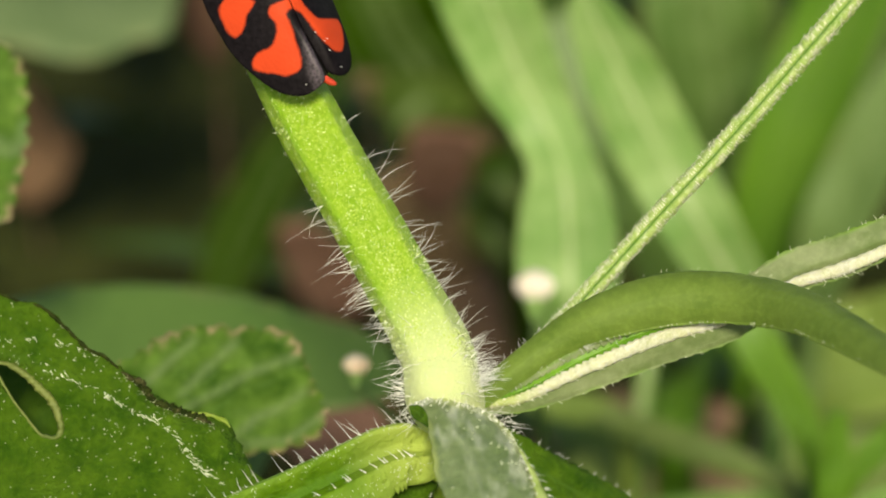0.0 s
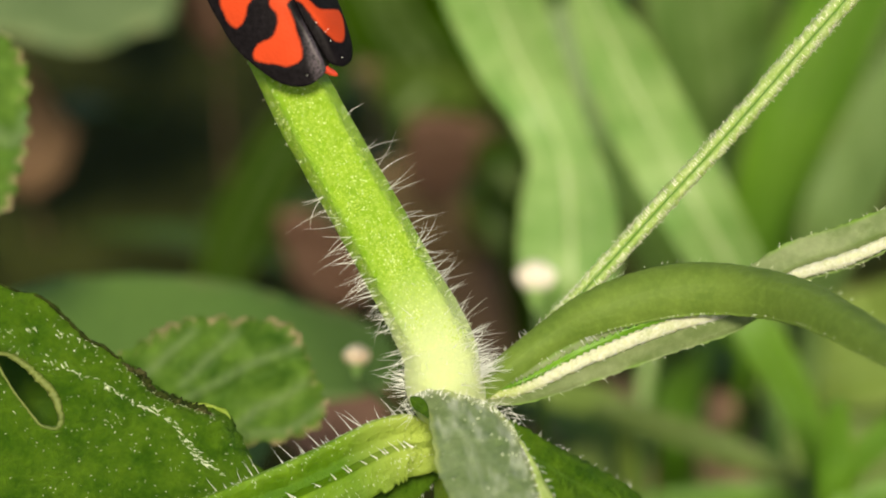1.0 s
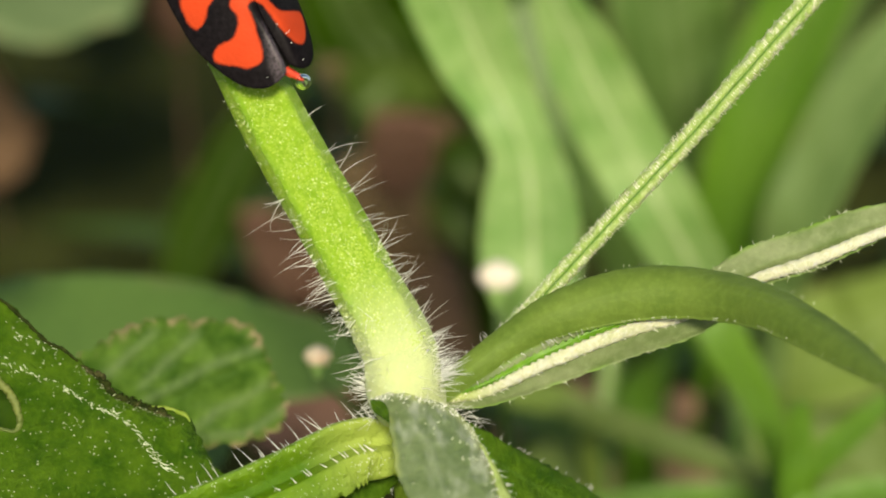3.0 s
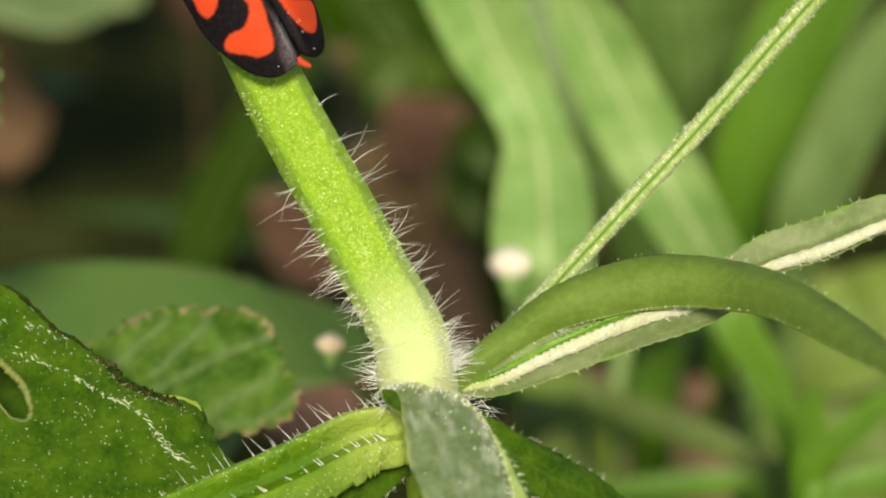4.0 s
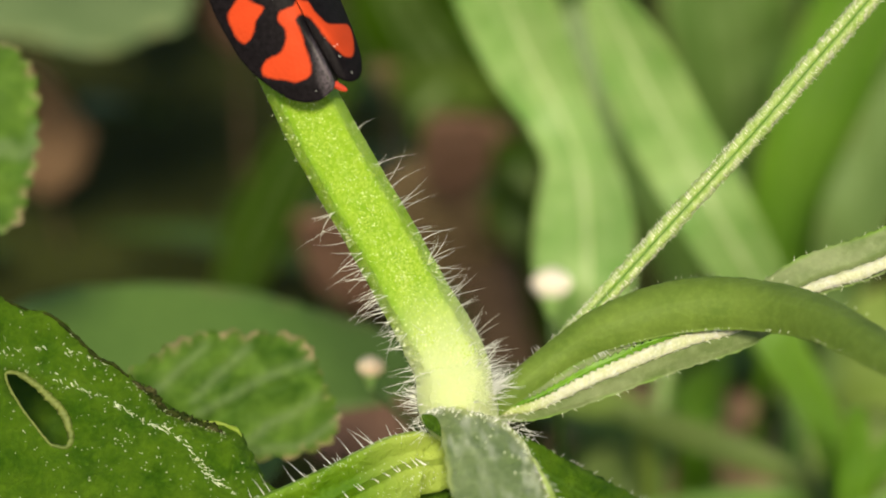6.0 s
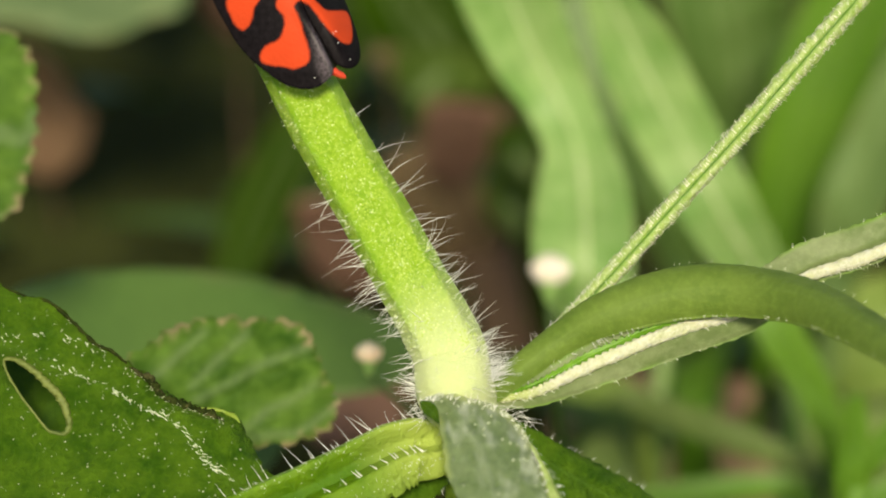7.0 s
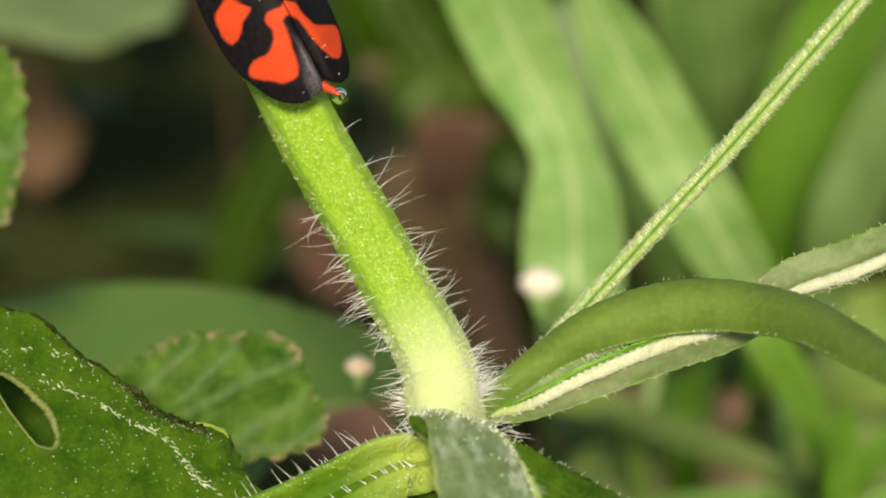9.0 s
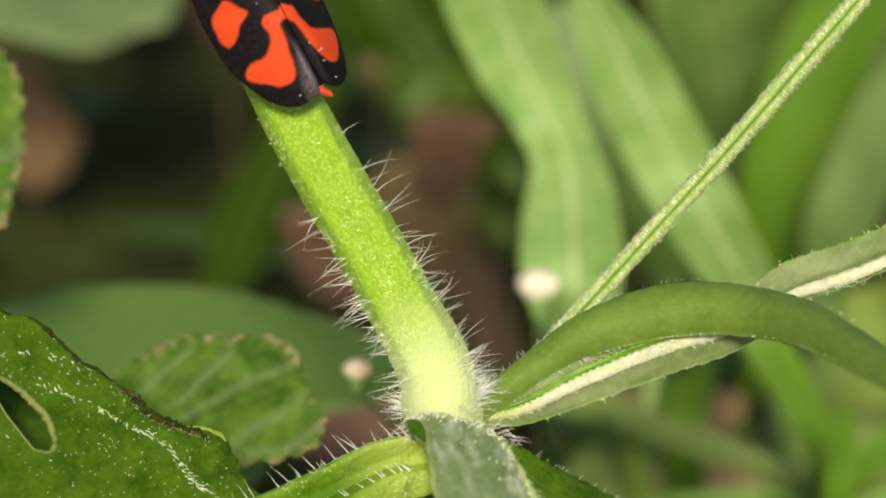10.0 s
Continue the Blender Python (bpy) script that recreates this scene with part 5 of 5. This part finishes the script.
# ---------------------------------------------------------------- low ground cover
def make_cover():
    r5 = random.Random(21)
    verts, faces = [], []
    for k in range(3200):
        y = r5.uniform(-0.4, 0.6) if k > 900 else r5.uniform(0.06, 0.45)
        x = r5.uniform(-0.5, 0.5) if k > 900 else r5.uniform(-0.16, 0.2)
        if -0.1 < x < -0.012 and 0 < y < 0.30 and r5.random() < 0.85:
            continue
        if k > 900 and abs(x) < 0.14 and -0.16 < y < 0.4:
            continue
        c = Vector((x, y, r5.uniform(0.001, 0.012)))
        a = r5.uniform(0, 6.28)
        d = Vector((math.cos(a), math.sin(a), r5.uniform(0.1, 1.2))).normalized()
        s = d.cross(Vector((0, 0, 1))).normalized()
        n = s.cross(d)
        ln, wd = r5.uniform(0.008, 0.02), r5.uniform(0.002, 0.005)
        b = len(verts)
        for i, (f, q) in enumerate(((0, 0.2), (0.3, 0.9), (0.65, 0.8), (1, 0.1))):
            p = c + d * ln * f - n * ln * 0.3 * f * f
            verts += [p - s * wd * q + n * wd * 0.2, p, p + s * wd * q + n * wd * 0.2]
        for i in range(3):
            for j in range(2):
                v = b + i * 3 + j
                faces.append((v, v + 1, v + 4, v + 3))
    ob = new("ground_cover", mesh_of("ground_cover", verts, faces))
    ob.data.materials.append(COVER)
    tagged(ob, "low green herbs covering the soil", "herbs", kind="stuff")


make_cover()

# ---------------------------------------------------------------- the froghopper
AXIS = way(-0.474, 0.88, 0).normalized()
LEAN = radians(24)
DORSAL = (-AWAY * math.cos(LEAN) + way(0.88, 0.474, 0).normalized() * math.sin(LEAN)).normalized()
SIDE = AXIS.cross(DORSAL)
BUG_AT = at(-4.88, 5.32, 0) + DORSAL * 1.05 * MM - SIDE * 0.15 * MM
BUG = Matrix.Translation(BUG_AT) @ Matrix((SIDE, AXIS, DORSAL)).transposed().to_4x4()
bug = new("froghopper")
bug.empty_display_size = 0.004
bug.matrix_basis = BUG
tagged(bug, "black froghopper with bright orange-red wing patches", "insect")

WING_OUT = {-1: [(0.02, 6.9), (0.015, 4.5), (0.02, 3.0), (0.02, 2.2), (0.02, 1.2), (0.06, 0.30), (0.39, -0.03), (0.97, -0.04), (1.57, 0.50), (2.00, 1.58), (2.18, 2.47), (2.21, 3.2), (2.2, 4.4),
                 (1.95, 6.1), (1.45, 6.9), (0.6, 7.1)],
            1: [(0.02, 6.9), (0.015, 4.5), (0.02, 3.0), (0.04, 2.2), (0.09, 1.3), (0.14, 0.57), (0.24, 0.18), (0.59, -0.05), (1.08, 0.03), (1.46, 0.42), (1.75, 1.1), (2.02, 2.0), (2.19, 3.0), (2.2, 4.6),
                (1.95, 6.1), (1.45, 6.9), (0.6, 7.1)]}
FRONT_SPOT = [(0.5, 6.6), (1.4, 6.5), (1.5, 5.6), (0.8, 5.2), (0.3, 5.6)]
SPOTS = {-1: ([(1.41, 4.33), (1.20, 3.98), (1.01, 3.62), (1.18, 3.44), (1.39, 3.28), (1.65, 2.94), (1.90, 2.86), (2.01, 3.17), (1.99, 3.74), (1.91, 4.01), (1.62, 4.23)],
              [(-0.1, 3.30), (0.19, 3.16), (0.55, 3.21), (0.75, 3.10), (0.80, 2.87), (0.75, 2.62), (0.88, 2.26), (1.15, 1.97), (1.45, 1.99), (1.70, 1.94), (1.86, 1.71), (1.78, 1.43), (1.54, 1.18),
               (1.23, 0.88), (0.92, 0.77), (0.71, 0.84), (0.58, 1.09), (0.50, 1.58), (0.42, 2.08), (0.36, 2.48), (0.34, 2.68), (0.16, 2.80), (-0.1, 2.80)], FRONT_SPOT),
         1: ([(1.41, 4.33), (1.20, 3.98), (1.01, 3.62), (1.18, 3.44), (1.39, 3.28), (1.65, 3.0), (1.90, 2.95), (2.01, 3.17), (1.99, 3.74), (1.91, 4.01), (1.62, 4.23)],
             [(-0.1, 3.30), (0.27, 3.17), (0.43, 3.02), (0.51, 2.53), (0.79, 2.11), (1.26, 1.93), (1.78, 1.80), (1.60, 1.22), (1.12, 0.77), (0.76, 0.83), (0.54, 1.16), (0.38, 1.66), (0.30, 2.13),
              (0.22, 2.49), (0.0, 2.71), (-0.1, 2.76)], FRONT_SPOT)}


def wing(sign):
    poly = smooth(WING_OUT[sign], 260, True)

    def height(x, y):
        x = max(0, x)
        h = 0.45 + 1.75 * (1 - (x / 2.3) ** 1.6)
        near = min(1, max(0, (2.9 - y) / 1.2))
        if sign < 0:
            # the inner edge rolls up into a rounded lip that lies over the other wing
            h += near * (0.10 * math.exp(-((x - 0.26) / 0.17) ** 2) - 0.30 * math.exp(-x / 0.07))
        else:
            h -= near * 0.34 * math.exp(-(x / 0.30) ** 2)
        return h - 0.10 * max(0, 1.4 - y) ** 2 - 0.05 * max(0, y - 5) ** 2

    me = sheet("wing", poly, 0.055, lambda x, y, h: Vector((sign * x, y, height(x, y) - h)) * MM, lambda x, y: 0.0, 0.09)
    pts = np.array([(abs(v.co.x) / MM, v.co.y / MM) for v in me.vertices])
    sd = np.max([far_from(smooth(s, 90, True), pts)[0] for s in SPOTS[sign]], axis=0)
    layer = me.attributes.new("spot", "FLOAT", "POINT")
    layer.data.foreach_set("value", np.clip(sd, -0.5, 0.5).astype(np.float32))
    # where the painted sheen lies, on the left wing only
    layer = me.attributes.new("sheen_strip", "FLOAT", "POINT")
    inner = np.clip((0.42 + 0.26 * np.clip((1.7 - pts[:, 1]) / 1.2, 0, 1) - pts[:, 0]) / 0.26, 0, 1) * np.clip((2.2 - pts[:, 1]) / 0.9, 0, 1) * (1.0 if sign < 0 else 0.0)
    layer.data.foreach_set("value", inner.astype(np.float32))
    return local_part("wing", me, WING, bug, "black wing with orange patches")


for sgn in (-1, 1):
    wing(sgn)
local_part("abdomen", blob("abdomen", (0, 3.0, 0.95), (1.45, 2.9, 0.72)), BLACK, bug)
local_part("pronotum", blob("pronotum", (0, 7.2, 1.05), (1.75, 1.35, 1.05), lambda d: 1 + 0.05 * math.cos(6 * math.atan2(d.x, d.y))), BLACK, bug)
local_part("head", blob("head", (0, 8.35, 0.75), (1.15, 0.85, 0.72)), BLACK, bug)
for sgn in (-1, 1):
    local_part("eye", blob("eye", (sgn * 0.98, 8.25, 0.85), (0.28, 0.3, 0.28), None, 14, 8), EYE, bug, "dark round eye")
    local_part("antenna", hairs("antenna", [(Vector((sgn * 0.45, 9.05, 0.8)) * MM, (sgn * 0.6, 1, 0.1), 0.8, 0.04, (0, 0, 0.2))]), BLACK, bug)
    for y0, y1, reach in ((6.9, 7.8, 1.75), (5.6, 5.3, 1.75), (3.6, 2.3, 1.95)):
        knee = Vector((sgn * reach, (y0 + y1) / 2 + 0.4, 0.35)) * MM
        foot = Vector((sgn * 1.15, y1, -0.45)) * MM
        local_part("leg", tube("leg", [Vector((sgn * 0.6, y0, 0.5)) * MM, knee, foot, foot + Vector((-sgn * 0.1, 0.35, -0.02)) * MM], [0.24, 0.17, 0.10, 0.07], n=24, ring=8, hint=(0, 0.3, 1))[0], BLACK, bug)
specks = [(0.30, 1.69), (0.49, 1.29), (0.65, 1.32), (0.50, 0.92), (0.69, 0.24), (-0.78, 0.24), (-0.66, 3.7)]
local_part("dust", hairs("dust", [(Vector((x, y, 0.47 + 1.75 * (1 - (abs(x) / 2.3) ** 1.6) - 0.10 * max(0, 1.4 - y) ** 2)) * MM, (0.2, -0.3, 1), 0.05, 0.022, (0, 0, 0)) for x, y in specks], 5, 2), HAIR, bug, "white specks of dust")
tip_me = blob("abdomen_tip", (0, 0.55, 0.0), (0.18, 0.90, 0.17), lambda d: (1 - 0.1 * max(0, -d.y) ** 2) * (1 - 0.12 * max(0, math.sin(9 * d.y))))
tip = local_part("abdomen_tip", tip_me, RED, bug, "small red tip of the abdomen")

# ---------------------------------------------------------------- droplets
TIP_HOME = Vector((0.44, 0.02, 0.95))
drop_a = new("honeydew_droplet", blob("honeydew_droplet", (0, 0, 0), (0.28, 0.28, 0.28), None, 32, 20))
drop_a.data.materials.append(WATER)
tagged(drop_a, "clear round droplet shed by the froghopper", "droplet", "droplets")
drop_b = copy_thing(drop_a, pose(0, 0, 0))


def motions():
    """The tip of the abdomen stretches twice and sheds a droplet each time; the droplet is flung off and falls to the soil."""
    def tip_pose(out):
        return pose((TIP_HOME.x + 0.16 * out) * MM, (TIP_HOME.y - 0.20 * out) * MM, (TIP_HOME.z + 0.05 * out) * MM, 0, 0, 38)

    walk(tip, [(0, tip_pose(0)), (1.2, tip_pose(0.05)), (2.2, tip_pose(0.1)), (2.5, tip_pose(0.35)), (2.7, tip_pose(0.7)), (2.9, tip_pose(1)), (3.25, tip_pose(0.8)), (3.4, tip_pose(0.35)),
               (3.8, tip_pose(0.3)), (4.6, tip_pose(0.2)), (5.8, tip_pose(0.05)), (7.4, tip_pose(0.15)), (8.3, tip_pose(0.25)), (8.6, tip_pose(0.6)), (8.8, tip_pose(1)), (9.2, tip_pose(0.8)),
               (9.3, tip_pose(0.45)), (9.5, tip_pose(0.35)), (10, tip_pose(0.25))])

    def shed(drop, t0):
        inside = BUG @ (Vector((0.2, 2.2, 0.95)) * MM)
        peep = BUG @ (Vector((0.52, -0.24, 1.02)) * MM)
        ready = BUG @ (Vector((0.66, -0.42, 1.05)) * MM)
        fly = [at(*q) for q in ((-2.81, 5.78, -1.5), (-1.88, 5.19, -1.5), (-0.9, 3.96, -2), (0.12, 1.91, -2.5), (1.2, -1.27, -3.5), (2.22, -5.79, -5))]
        rows = [(0, inside), (t0 - 0.4, inside), (t0 - 0.3, peep), (t0 - 0.2, ready), (t0, ready)] + [(t0 + (k + 1) / FPS, q) for k, q in enumerate(fly)]
        soil = Vector((fly[-1].x + 0.004, fly[-1].y - 0.001, 0.0004))
        rows += [(t0 + 0.2667, soil), (10, soil)]
        walk(drop, [(t, Matrix.Translation(p)) for t, p in rows])

    shed(drop_a, 9.2333)
    shed(drop_b, 3.2333)


motions()
